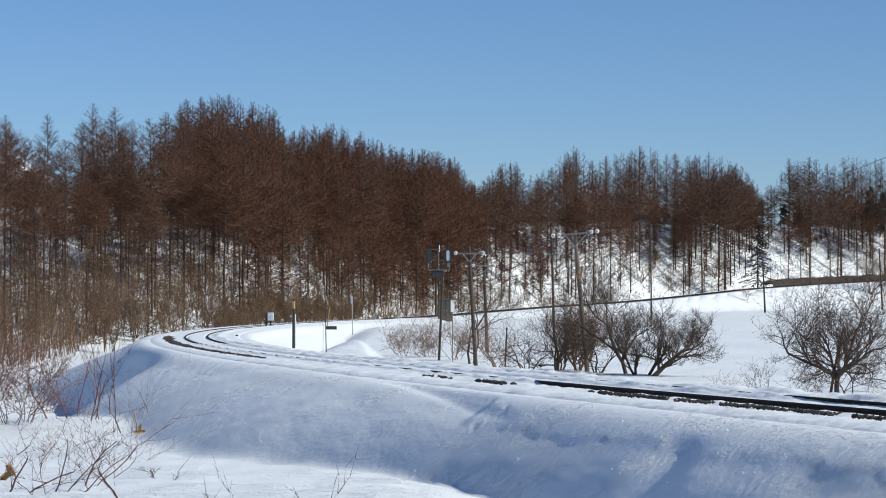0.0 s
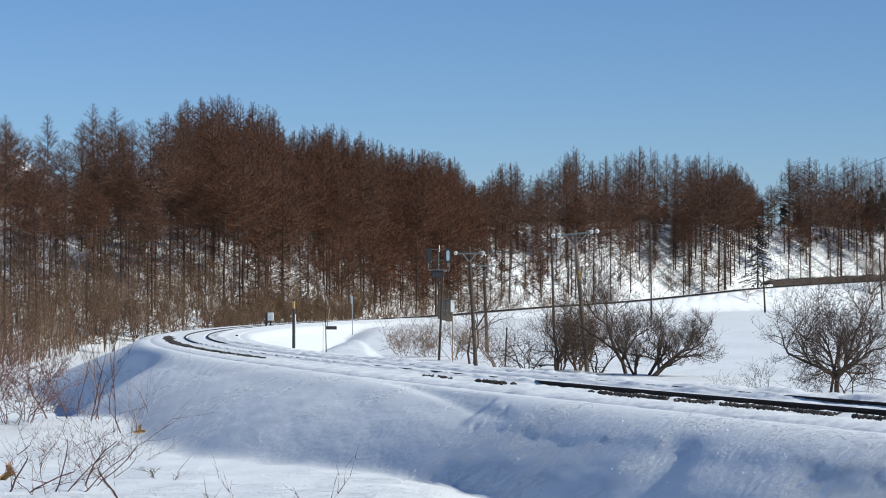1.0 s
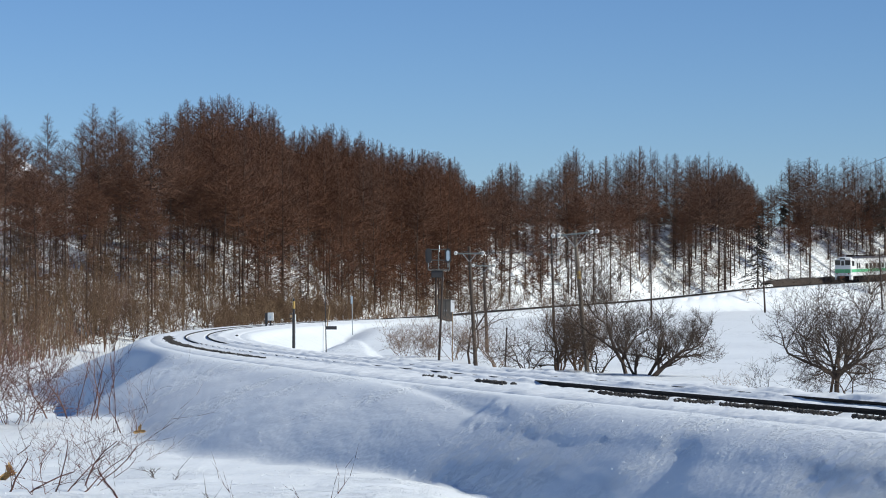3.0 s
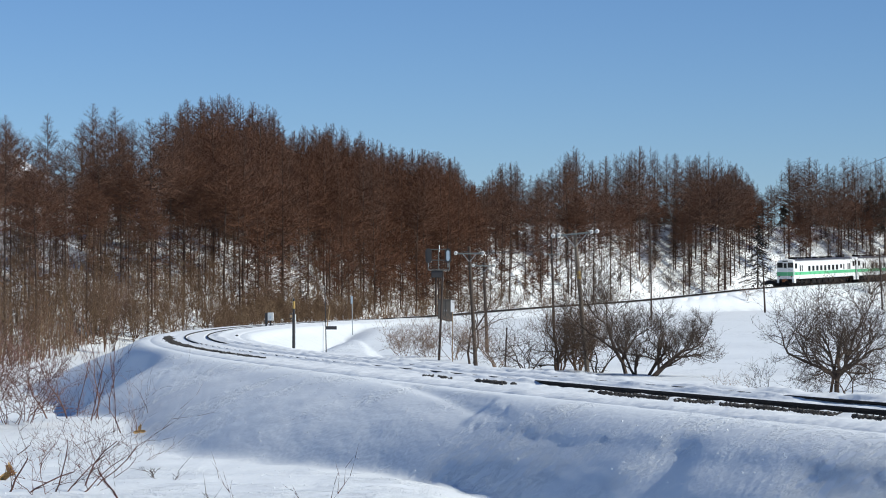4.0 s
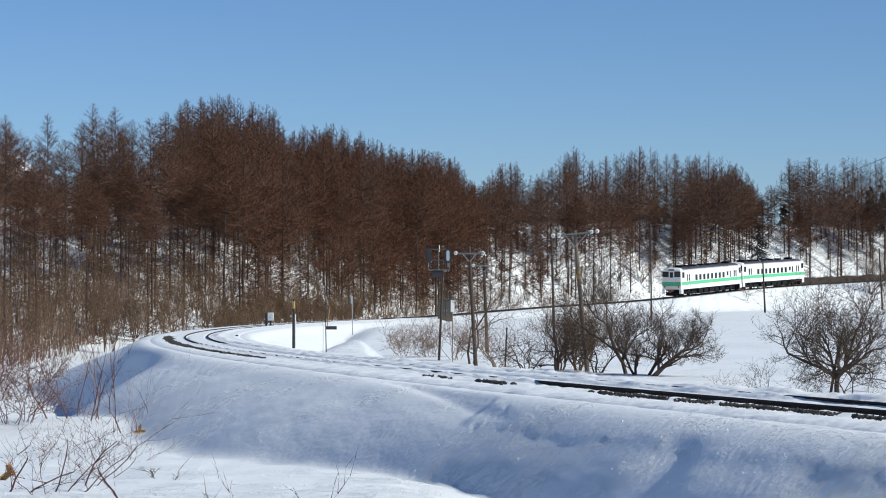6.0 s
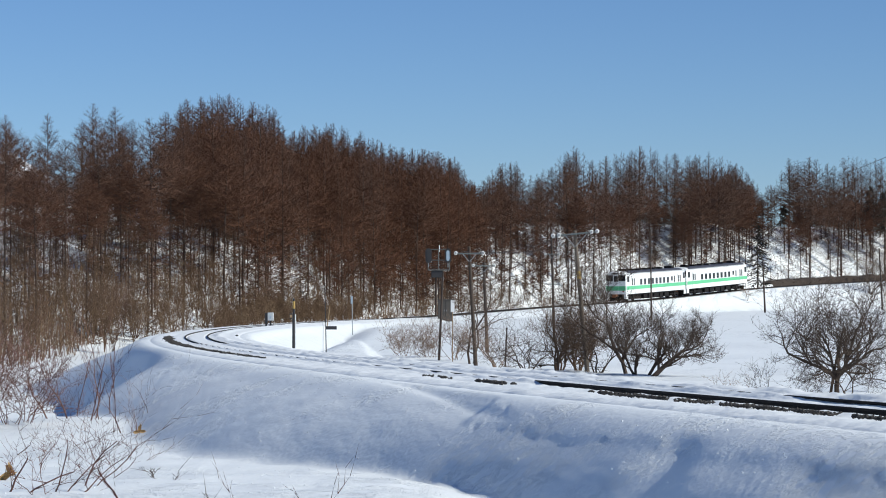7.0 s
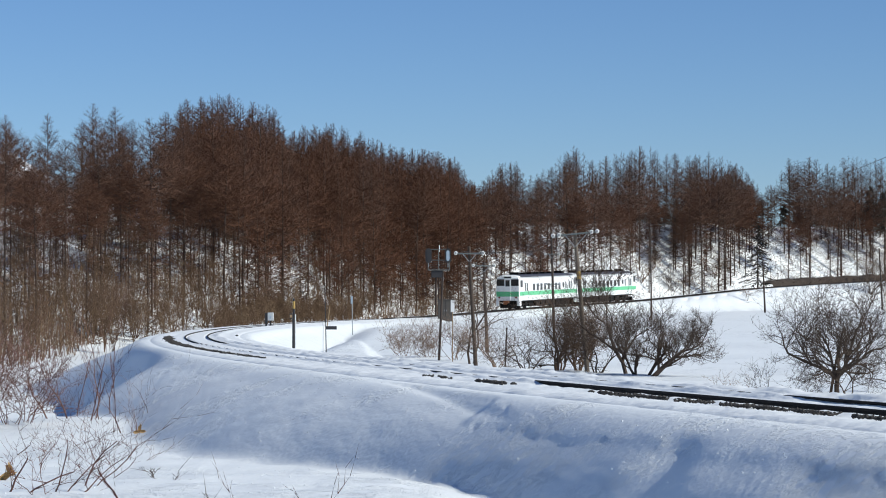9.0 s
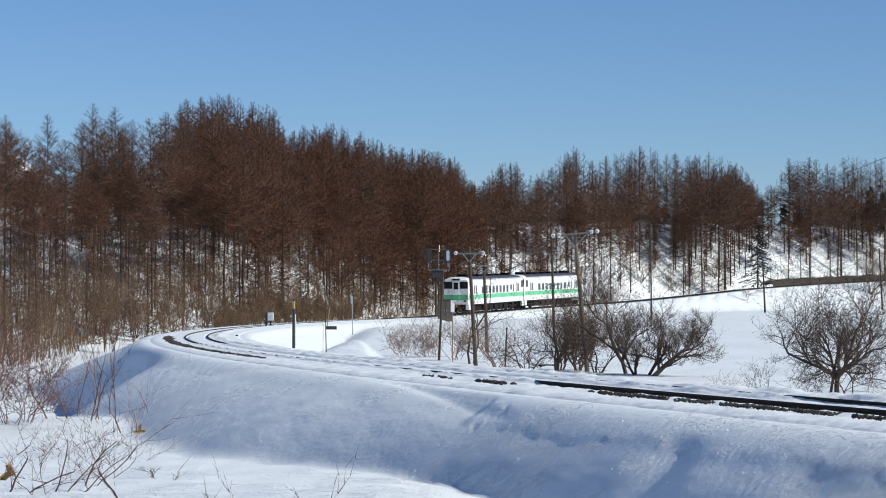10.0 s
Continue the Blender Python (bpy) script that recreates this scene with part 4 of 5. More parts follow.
def build_railcar(joined):
    """One railcar; joined names the end, 1 or -1, that meets the other car."""
    car = new("railcar")
    L = 10.4
    body = part("body", shell([body_ring(-L, 0.10, 0.10), body_ring(-L + 0.10, 0.03, 0.03), body_ring(-L + 0.35, 0, 0), body_ring(L - 0.35, 0, 0), body_ring(L - 0.10, 0.03, 0.03), body_ring(L, 0.10, 0.10)]), M["white"], car, "white-painted steel body")
    roof = part("roof", shell([roof_ring(-L + 0.80, 0.01, 0.31), roof_ring(-L + 1.3, 0, 0.32), roof_ring(L - 1.3, 0, 0.32), roof_ring(L - 0.80, 0.01, 0.31)]), M["roof"], car, "dark grey curved roof", True)
    for sgn in (-1, 1):
        part("end_dome", shell([roof_ring(sgn * (L - 0.81), 0.01, 0.305), roof_ring(sgn * (L - 0.45), 0.05, 0.28), roof_ring(sgn * (L - 0.10), 0.20, 0.15)]), M["white"], car, "white domed roof end over the cab", True)
    for x in (7.9, 5.2, 3.0, 0.6, -1.8, -4.2, -7.9):
        bm = bmesh.new()
        if abs(x) > 6:
            box(bm, x - 0.42, x + 0.42, -0.55, 0.55, 3.90, 4.22, 0.06)
        else:
            box(bm, x - 0.34, x + 0.34, -0.36, 0.36, 3.90, 4.08, 0.05)
            box(bm, x - 0.44, x + 0.44, -0.44, 0.44, 4.06, 4.16, 0.03)
        part("roof_vent", bm, M["under"], car, "black roof ventilator")
    # green band round the whole car, 6 mm proud, dark seam under it
    for sgn in (-1, 1):
        bm = bmesh.new()
        box(bm, -L + 0.10, L - 0.10, sgn * 1.450, sgn * 1.459, 1.56, 2.02)
        part("green_band", bm, M["green"], car, "light green painted band")
    for sgn in (-1, 1):
        bm = bmesh.new()
        box(bm, sgn * (L - 0.005), sgn * (L + 0.008), -1.35, 1.35, 1.46, 2.04)
        part("end_band", bm, M["green"], car, "light green painted band")
        # cab end: two windscreens, gangway door, destination box, lamps
        for side in (-1, 1):
            w = bmesh.new()
            box(w, sgn * L, sgn * (L + 0.018), side * 0.41, side * 1.34, 2.68, 3.44, 0.008)
            f = part("windscreen_frame", w, M["rubber"], car, "black rubber surround")
            w = bmesh.new()
            box(w, sgn * (L + 0.012), sgn * (L + 0.026), side * 0.45, side * 1.30, 2.72, 3.40)
            part("pane", w, M["glass"], f)
            w = bmesh.new()
            rod(w, (sgn * (L - 0.02), side * 1.02, 1.36), (sgn * (L + 0.05), side * 1.02, 1.36), 0.11, 0.11, 12)
            part("tail_lamp", w, M["red_lens"], car, "round red tail lamp")
            w = bmesh.new()
            rod(w, (sgn * (L - 0.3), side * 0.26, 3.70), (sgn * (L + 0.03), side * 0.26, 3.70), 0.13, 0.13, 12)
            part("headlamp", w, M["lamp"], car, "round clear headlamp")
            # white corner skirt that reaches down to the step
            w = bmesh.new()
            box(w, sgn * (L - 0.62), sgn * (L - 0.06), side * 1.36, side * 1.44, 0.42, 1.03, 0.02)
            box(w, sgn * (L - 0.10), sgn * (L - 0.02), side * 1.08, side * 1.43, 0.42, 1.03, 0.02)
            part("corner_skirt", w, M["white"], car, "white corner skirt with step")
        w = bmesh.new()
        box(w, sgn * L, sgn * (L + 0.05), -0.36, 0.36, 1.02, 3.42, 0.015)
        door = part("gangway_door", w, M["white"], car, "white end door")
        w = bmesh.new()
        box(w, sgn * (L + 0.045), sgn * (L + 0.058), -0.25, 0.25, 2.62, 3.34, 0.004)
        part("pane", w, M["glass"], door)
        w = bmesh.new()
        box(w, sgn * (L + 0.045), sgn * (L + 0.062), -0.362, 0.362, 1.47, 2.03)
        part("door_band", w, M["green"], door)
        w = bmesh.new()
        box(w, sgn * (L - 0.25), sgn * (L + 0.04), -0.55, 0.55, 3.50, 3.80, 0.05)
        hood = part("destination_box", w, M["white"], car, "white box over the end door")
        w = bmesh.new()
        box(w, sgn * (L + 0.03), sgn * (L + 0.05), -0.42, 0.42, 3.56, 3.74)
        part("sign_glass", w, M["glass"], hood)
        if sgn == joined:
            w = bmesh.new()
            for k in range(4):
                box(w, sgn * (L + 0.05 + 0.06 * k), sgn * (L + 0.10 + 0.06 * k), -0.50 + 0.02 * (k % 2), 0.50 - 0.02 * (k % 2), 1.0, 3.4 - 0.02 * (k % 2))
            part("gangway_bellows", w, M["rubber"], car, "black folded gangway bellows")
        # coupler and snow plough
        w = bmesh.new()
        rod(w, (sgn * (L - 0.5), 0, 0.85), (sgn * (L + 0.28), 0, 0.85), 0.10, 0.10, 8)
        box(w, sgn * (L + 0.12), sgn * (L + 0.36), -0.16, 0.16, 0.70, 1.0, 0.03)
        part("coupler", w, M["rust"], car, "rusty knuckle coupler")
        w = bmesh.new()
        for side in (-1, 1):
            vs = [w.verts.new(p) for p in ((sgn * (L - 0.05), 0, 0.14), (sgn * (L - 0.75), side * 1.2, 0.14), (sgn * (L - 0.75), side * 1.2, 0.66), (sgn * (L - 0.05), 0, 0.66),
                                           (sgn * (L - 0.13), 0, 0.14), (sgn * (L - 0.83), side * 1.2, 0.14), (sgn * (L - 0.83), side * 1.2, 0.66), (sgn * (L - 0.13), 0, 0.66))]
            for q in ((0, 1, 2, 3), (7, 6, 5, 4), (0, 4, 5, 1), (3, 2, 6, 7), (1, 5, 6, 2), (0, 3, 7, 4)):
                w.faces.new([vs[i] for i in q])
        bmesh.ops.recalc_face_normals(w, faces=w.faces)
        part("snow_plough", w, M["under"], car, "black pointed snow plough")
        w = bmesh.new()
        box(w, sgn * (L - 0.25), sgn * (L + 0.06), -0.55, -0.12, 0.55, 0.98, 0.04)
        part("hose_box", w, M["rust"], car, "rust-coloured hose fittings")
    # sides
    for sgn in (-1, 1):
        y = sgn * 1.445

        def pane(x, wid, z0, z1, frame_mat, host, nm="window"):
            b = bmesh.new()
            box(b, x - wid / 2 - 0.05, x + wid / 2 + 0.05, y, y + sgn * 0.012, z0 - 0.05, z1 + 0.05, 0.004)
            f = part(nm, b, frame_mat, host)
            b = bmesh.new()
            box(b, x - wid / 2, x + wid / 2, y + sgn * 0.008, y + sgn * 0.017, z0, z1)
            part("pane", b, M["glass"], f)
            return f
        for x in (9.72, -9.72):
            pane(x, 0.62, 2.58, 3.26, M["rubber"], car, "cab_window")
        for x in (8.05, -8.05):
            b = bmesh.new()
            box(b, x - 0.56, x + 0.56, y - sgn * 0.01, y + sgn * 0.010, 1.10, 3.24, 0.004)
            dr = part("side_door", b, M["white"], car, "white sliding door with two narrow panes")
            for dx in (-0.56, 0.56):
                b = bmesh.new()
                box(b, x + dx - 0.03, x + dx + 0.03, y, y + sgn * 0.019, 1.06, 3.27)
                part("door_seam", b, M["panel_line"], dr)
            for dx in (-0.28, 0.28):
                b = bmesh.new()
                box(b, x + dx - 0.17, x + dx + 0.17, y + sgn * 0.008, y + sgn * 0.020, 2.10, 3.0, 0.004)
                part("pane", b, M["glass"], dr)
        for k in range(8):
            pane(5.4 - 1.33 * k, 0.72, 2.12, 2.84, M["alu"], car)
        pane(-5.35, 0.55, 2.35, 2.88, M["alu"], car)
        pane(-6.3, 0.32, 2.12, 2.92, M["alu"], car)
        # gutter and lower sill
        b = bmesh.new()
        box(b, -L + 0.5, L - 0.5, sgn * 1.36, sgn * 1.41, 3.57, 3.61)
        part("gutter", b, M["panel_line"], car)
    # running gear
    b = bmesh.new()
    box(b, -9.9, 9.9, -1.15, 1.15, 0.82, 1.02, 0.02)
    box(b, -5.6, 5.6, -0.9, 0.9, 0.26, 0.84, 0.03)
    part("underframe", b, M["under"], car, "black underframe")
    r = random.Random(2)
    for x, wdt in ((-3.9, 1.5), (-2.0, 1.2), (-0.3, 1.6), (1.7, 1.4), (3.5, 1.3)):
        for sgn in (-1, 1):
            b = bmesh.new()
            box(b, x - wdt / 2, x + wdt / 2, sgn * 0.55, sgn * 1.28, 0.20 + r.uniform(0, 0.10), 0.85, 0.05)
            part("equipment_box", b, M["under"], car, "black box slung under the floor")
    for bx in (-7.2, 7.2):
        b = bmesh.new()
        for sgn in (-1, 1):
            box(b, bx - 1.5, bx + 1.5, sgn * 0.90, sgn * 1.05, 0.45, 0.66, 0.03)
            box(b, bx - 0.35, bx + 0.35, sgn * 0.86, sgn * 1.12, 0.34, 0.80, 0.04)
            for ax in (-1.05, 1.05):
                box(b, bx + ax - 0.17, bx + ax + 0.17, sgn * 0.92, sgn * 1.12, 0.28, 0.60, 0.03)
        box(b, bx - 0.25, bx + 0.25, -0.9, 0.9, 0.42, 0.82, 0.03)
        box(b, bx - 1.4, bx + 1.4, -0.4, 0.4, 0.35, 0.80, 0.03)
        part("bogie", b, M["under"], car, "black bogie frame")
        for ax in (-1.05, 1.05):
            b = bmesh.new()
            for sgn in (-1, 1):
                rod(b, (0, sgn * 0.50, 0), (0, sgn * 0.63, 0), 0.43, 0.43, 20)
                rod(b, (0, sgn * 0.48, 0), (0, sgn * 0.50, 0), 0.46, 0.46, 20)
            rod(b, (0, -0.9, 0), (0, 0.9, 0), 0.07, 0.07, 8)
            ws = part("wheelset", b, M["under"], car, "two steel wheels on an axle")
            ws.location = (bx + ax, 0, 0.43)
    return tagged(car, "white diesel railcar with a light green band, running on rails", "railcar", "two-car train")


# ---------------------------------------------------------------- poles, signal and signs
M["pole"] = mat("weathered_pole_wood", (0.070, 0.049, 0.036), 0.9, var=0.45, scale=1.5, bump=0.01)
# a paler tone of the pole wood, for a single pole
M["pole_pale"] = mat("sun_bleached_pole_wood", (0.17, 0.135, 0.105), 0.9, var=0.45, scale=1.5, bump=0.01)
M["pole_dark"] = mat("tarred_pole_wood", (0.058, 0.040, 0.031), 0.9, var=0.45, scale=1.5, bump=0.01)
M["porcelain"] = mat("white_porcelain", (0.78, 0.77, 0.74), 0.2, var=0.1)
M["arm"] = mat("painted_crossarm", (0.15, 0.17, 0.17), 0.6, 0.3, var=0.3, scale=4)
M["steel"] = mat("galvanised_steel", (0.38, 0.40, 0.41), 0.45, 0.7, var=0.3, scale=4)
M["yellow"] = mat("yellow_band", (0.42, 0.27, 0.07), 0.6, var=0.25, scale=6)
M["black"] = mat("black_paint", (0.025, 0.024, 0.026), 0.55, var=0.3, scale=4)
M["grey_paint"] = mat("grey_cabinet_paint", (0.072, 0.062, 0.052), 0.5, var=0.25, scale=2)
M["plate"] = mat("white_enamel", (0.78, 0.78, 0.77), 0.35, var=0.12, scale=4)
M["blue_plate"] = mat("pale_blue_enamel", (0.33, 0.42, 0.50), 0.4, var=0.2, scale=5)
M["pale_grey"] = mat("pale_grey_enamel", (0.50, 0.52, 0.53), 0.45, var=0.2, scale=5)
M["wood"] = mat("bare_wood", (0.36, 0.24, 0.13), 0.85, var=0.4, scale=5)
M["leaf"] = mat("dead_leaf", (0.80, 0.54, 0.26), 0.8, var=0.5, scale=8, bump=0.005)


def stand(name, px, d):
    x, y = place(px, d)
    e = new(name)
    e.matrix_world = pose(x, y, ground_z(x, y))
    return e


def height_of(e, py, px, d):
    """Height over the foot of e at which a level py on an 882-tall ruler lies."""
    return EYE.z + (512 - py) / 4446 * d - e.matrix_world.translation.z


def build_pole(px, d, top_px, top_py, rad, dark=False, arms=(), band=None, tilt=0.0, pale=False, label="weathered wooden telegraph pole standing in snow"):
    """Telegraph pole whose top leans off to top_px; arms: (share of the height, half width, insulators per side)."""
    e = stand("telegraph_pole", px, d)
    h = height_of(e, top_py, px, d)
    lx = (top_px - px) / 4446 * d
    tip = Vector((lx, 0, h))
    b = bmesh.new()
    rod(b, (0, 0, -0.5), tip, rad, rad * 0.72, 12)
    part("post", b, M["pole_dark" if dark else "pole_pale" if pale else "pole"], e)
    for up, half, ins in arms:
        c = tip * up
        b = bmesh.new()
        box(b, c.x - half, c.x + half, -rad - 0.10, -rad, c.z - 0.035, c.z + 0.035, 0.01)
        bmesh.ops.rotate(b, cent=c, matrix=Matrix.Rotation(-math.atan(tilt), 3, "Y"), verts=b.verts)
        arm = part("crossarm", b, M["arm"], e, "dark grey steel crossarm")
        for sgn in (-1, 1):
            for k in range(ins):
                dx = sgn * (half - 0.03 - 0.24 * k)
                x, y, z = c.x + dx, -rad - 0.05, c.z + tilt * dx + 0.02
                b = bmesh.new()
                rod(b, (x, y + 0.05, z), (x, y - 0.03, z), 0.088, 0.088, 14)
                rod(b, (x, y - 0.03, z), (x, y - 0.09, z), 0.080, 0.055, 14)
                cup = part("insulator", b, M["porcelain"], arm, "white porcelain insulator")
                b = bmesh.new()
                rod(b, (x, y - 0.085, z), (x, y - 0.13, z), 0.052, 0.04, 10)
                part("pin_cap", b, M["steel"], cup, "grey metal cap")
        b = bmesh.new()
        rod(b, (c.x - half * 0.5, -rad - 0.06, c.z), (c.x - 0.02, -rad - 0.02, c.z - half * 0.55), 0.016, 0.016, 6)
        rod(b, (c.x + half * 0.5, -rad - 0.06, c.z), (c.x + 0.02, -rad - 0.02, c.z - half * 0.55), 0.016, 0.016, 6)
        part("brace", b, M["steel"], e)
    if band:
        c0, c1 = tip * band[0], tip * band[1]
        b = bmesh.new()
        rod(b, c0, c1, rad * (1 - 0.28 * band[0]) + 0.012, rad * (1 - 0.28 * band[1]) + 0.012, 12)
        part("marker_band", b, M["yellow"], e, "yellow marker sleeve")
    return tagged(e, label, "pole", "telegraph poles")


POLES = [
    build_pole(1041, 105, 1017, 408, 0.105, arms=((0.975, 0.95, 2),), tilt=0.10, pale=True, band=(0.655, 0.71), label="leaning grey wooden pole with a yellow sleeve and crossarm"),
    build_pole(843, 116, 830, 436, 0.098, arms=((0.94, 0.66, 1),), label="leaning grey wooden pole with white insulators"),
    build_pole(863, 140, 856, 464, 0.10, dark=True, arms=((0.96, 0.62, 1),), label="dark wooden pole with a short crossarm"),
    build_pole(981, 172, 976, 412, 0.10, dark=True, arms=((0.80, 0.5, 1), (0.52, 0.5, 1)), label="dark wooden pole rising from the bushes"),
    build_pole(776, 122, 784, 482, 0.065, dark=True, label="thin dark leaning post behind the track"),
    build_pole(1153, 262, 1151, 405, 0.09, dark=True, label="thin dark pole below the far track"),
    build_pole(1354, 330, 1350, 462, 0.13, dark=True, label="dark wooden pole below the far track"),
    build_pole(1562, 372, 1556, 440, 0.14, dark=True, label="dark wooden pole below the far track"),
    build_pole(893, 112, 897, 580, 0.04, dark=True, label="short dark stake in the bushes"),
]


def build_wire(name, pts, sag, rad, label):
    s = Soup()
    a, b = Vector(pts[0]), Vector(pts[1])
    n = 14
    ps = [a + (b - a) * (k / n) - UP * sag * 4 * (k / n) * (1 - k / n) for k in range(n + 1)]
    s.tube(ps, [rad] * (n + 1), 5)
    return tagged(link(name, s.v, s.f, M["black"]), label, "wire", "overhead wires")


def tip_of(e, side=0.0, dz=0.0):
    post = next(c for c in e.children if c.name.startswith("post"))
    z = max(v.co.z for v in post.data.vertices)
    x = max(post.data.vertices, key=lambda v: v.co.z).co.x
    return e.matrix_world.translation + Vector((x + side, -0.15, z + dz))


for i, j, sd_ in ((0, 1, 0.6), (0, 1, -0.6), (1, 2, 0.5), (2, 3, 0.4), (3, 5, 0.3), (5, 6, 0.0), (6, 7, 0.0)):
    build_wire("telegraph_wire", (tip_of(POLES[i], sd_, -0.2), tip_of(POLES[j], sd_ * 0.7, -0.2)), 0.35, 0.008, "thin dark wire slung between poles")


def air(px, py, d):
    x, y = place(px, d)
    return (x, y, EYE.z + (512 - py) / 4446 * d)


build_wire("power_cable", (air(1760, 196, 190), air(1335, 352, 440)), 1.2, 0.03, "dark cable crossing the sky to the wood")


def build_signal():
    d = 258
    e = stand("railway_signal", 771, d)
    zt = height_of(e, 437, 771, d)
    m = 1 / (4446 / d)
    b = bmesh.new()
    rod(b, (0, 0, -0.4), (0.05, 0, zt - 2.4), 0.10, 0.09, 12)
    rod(b, (0.32, 0.1, -0.4), (0.32, 0.1, zt - 2.4), 0.05, 0.05, 8)
    for k in range(14):
        rod(b, (0.03, 0.02, 0.3 + k * 0.32), (0.32, 0.1, 0.3 + k * 0.32), 0.015, 0.015, 6)
    part("mast", b, M["pole_dark"], e, "dark mast with a ladder")
    x0, x1 = (755 - 771) * m, (797 - 771) * m
    b = bmesh.new()
    z0 = zt - 2.4
    box(b, x0 + 0.15, x1 - 0.1, -0.5, 0.5, z0, z0 + 0.08, 0.01)
    for x in (x0 + 0.15, (x0 + x1) / 2, x1 - 0.1):
        for y in (-0.48, 0.48):
            rod(b, (x, y, z0), (x, y, z0 + 2.15), 0.035, 0.035, 6)
    for z in (z0 + 1.05, z0 + 2.15):
        for y in (-0.48, 0.48):
            rod(b, (x0 + 0.15, y, z), (x1 - 0.1, y, z), 0.032, 0.032, 6)
        for x in (x0 + 0.15, x1 - 0.1):
            rod(b, (x, -0.48, z), (x, 0.48, z), 0.032, 0.032, 6)
    part("railing", b, M["arm"], e, "grey steel platform with railing")
    for x, nm, hood in ((x0 + 0.2, "black", True), (x1 - 0.25, "black", False)):
        b = bmesh.new()
        pts = []
        for k in range(20):
            a = 2 * math.pi * k / 20
            pts.append((0.33 * math.cos(a), (0.42 if math.sin(a) > 0 else -0.42) + 0.33 * math.sin(a)))
        ring = [[b.verts.new((x + u, yy, z0 + 1.50 + w)) for u, w in pts] for yy in (-0.62, -0.54)]
        for k in range(20):
            b.faces.new((ring[0][k], ring[0][(k + 1) % 20], ring[1][(k + 1) % 20], ring[1][k]))
        b.faces.new(ring[0][::-1])
        b.faces.new(ring[1])
        bmesh.ops.recalc_face_normals(b, faces=b.faces)
        head = part("backboard", b, M["black"], e, "black oval signal backboard")
        b = bmesh.new()
        ring = [[b.verts.new((x + u * 0.5, yy, z0 + 1.50 + w * 0.72)) for u, w in pts] for yy in (-0.66, -0.61)]
        for k in range(20):
            b.faces.new((ring[0][k], ring[0][(k + 1) % 20], ring[1][(k + 1) % 20], ring[1][k]))
        b.faces.new(ring[0][::-1])
        b.faces.new(ring[1])
        bmesh.ops.recalc_face_normals(b, faces=b.faces)
        part("back_cover", b, M["blue_plate"] if not hood else M["black"], head, "oval cover plate of the lamp case")
        b = bmesh.new()
        rod(b, (x, -0.5, z0 + 0.3), (x, -0.5, z0 + 1.0), 0.04, 0.04, 8)
        part("bracket", b, M["steel"], e)
    b = bmesh.new()
    box(b, -0.45, 0.75, -0.35, 0.35, z0 - 0.75, z0 - 0.02, 0.03)
    for k in range(5):
        rod(b, (x0 + 0.2, -0.48, z0 + 0.2 + 0.2 * k), (x1 - 0.15, -0.48, z0 + 0.2 + 0.2 * k), 0.014, 0.014, 5)
    part("support", b, M["black"], e, "dark support frame under the platform")
    b = bmesh.new()
    rod(b, ((x0 + x1) / 2 + 0.1, -0.4, z0 + 1.9), ((x0 + x1) / 2 + 0.1, -0.4, z0 + 2.60), 0.05, 0.05, 8)
    part("cap", b, M["plate"], e, "short white stub on top")
    return tagged(e, "railway signal with two oval heads on a railed platform", "signal")


build_signal()


def build_hut():
    d = 252
    e = stand("relay_cabinet", 788, d)
    z1 = height_of(e, 531, 788, d)
    b = bmesh.new()
    box(b, -0.75, 0.75, -0.5, 0.5, -0.3, z1, 0.03)
    body = part("body", b, M["grey_paint"], e)
    b = bmesh.new()
    box(b, -0.85, 0.85, -0.6, 0.6, z1, z1 + 0.1, 0.02)
    part("lid", b, M["grey_paint"], e)
    for x in (-0.37, 0.37):
        b = bmesh.new()
        box(b, x - 0.34, x + 0.34, -0.53, -0.502, 0.1, z1 - 0.1, 0.008)
        dr = part("door", b, M["grey_paint"], e)
        b = bmesh.new()
        box(b, x * 0.3 - 0.02, x * 0.3 + 0.02, -0.57, -0.532, z1 * 0.45, z1 * 0.45 + 0.15)
        part("handle", b, M["steel"], dr)
    return tagged(e, "weathered grey trackside relay cabinet with two doors", "cabinet")


build_hut()


def build_white_sign():
    d = 120
    e = stand("marker_sign", 801, d)
    z0, z1 = height_of(e, 552, 801, d), height_of(e, 531, 801, d)
    b = bmesh.new()
    box(b, -0.09, 0.09, -0.025, 0.0, z0, z1, 0.006)
    part("plate", b, M["plate"], e, "plain white enamel plate")
    b = bmesh.new()
    rod(b, (0, 0.02, -0.3), (0, 0.02, z1 - 0.05), 0.02, 0.02, 8)
    part("stake", b, M["wood"], e)
    return tagged(e, "narrow white plate on a stake", "sign")


build_white_sign()


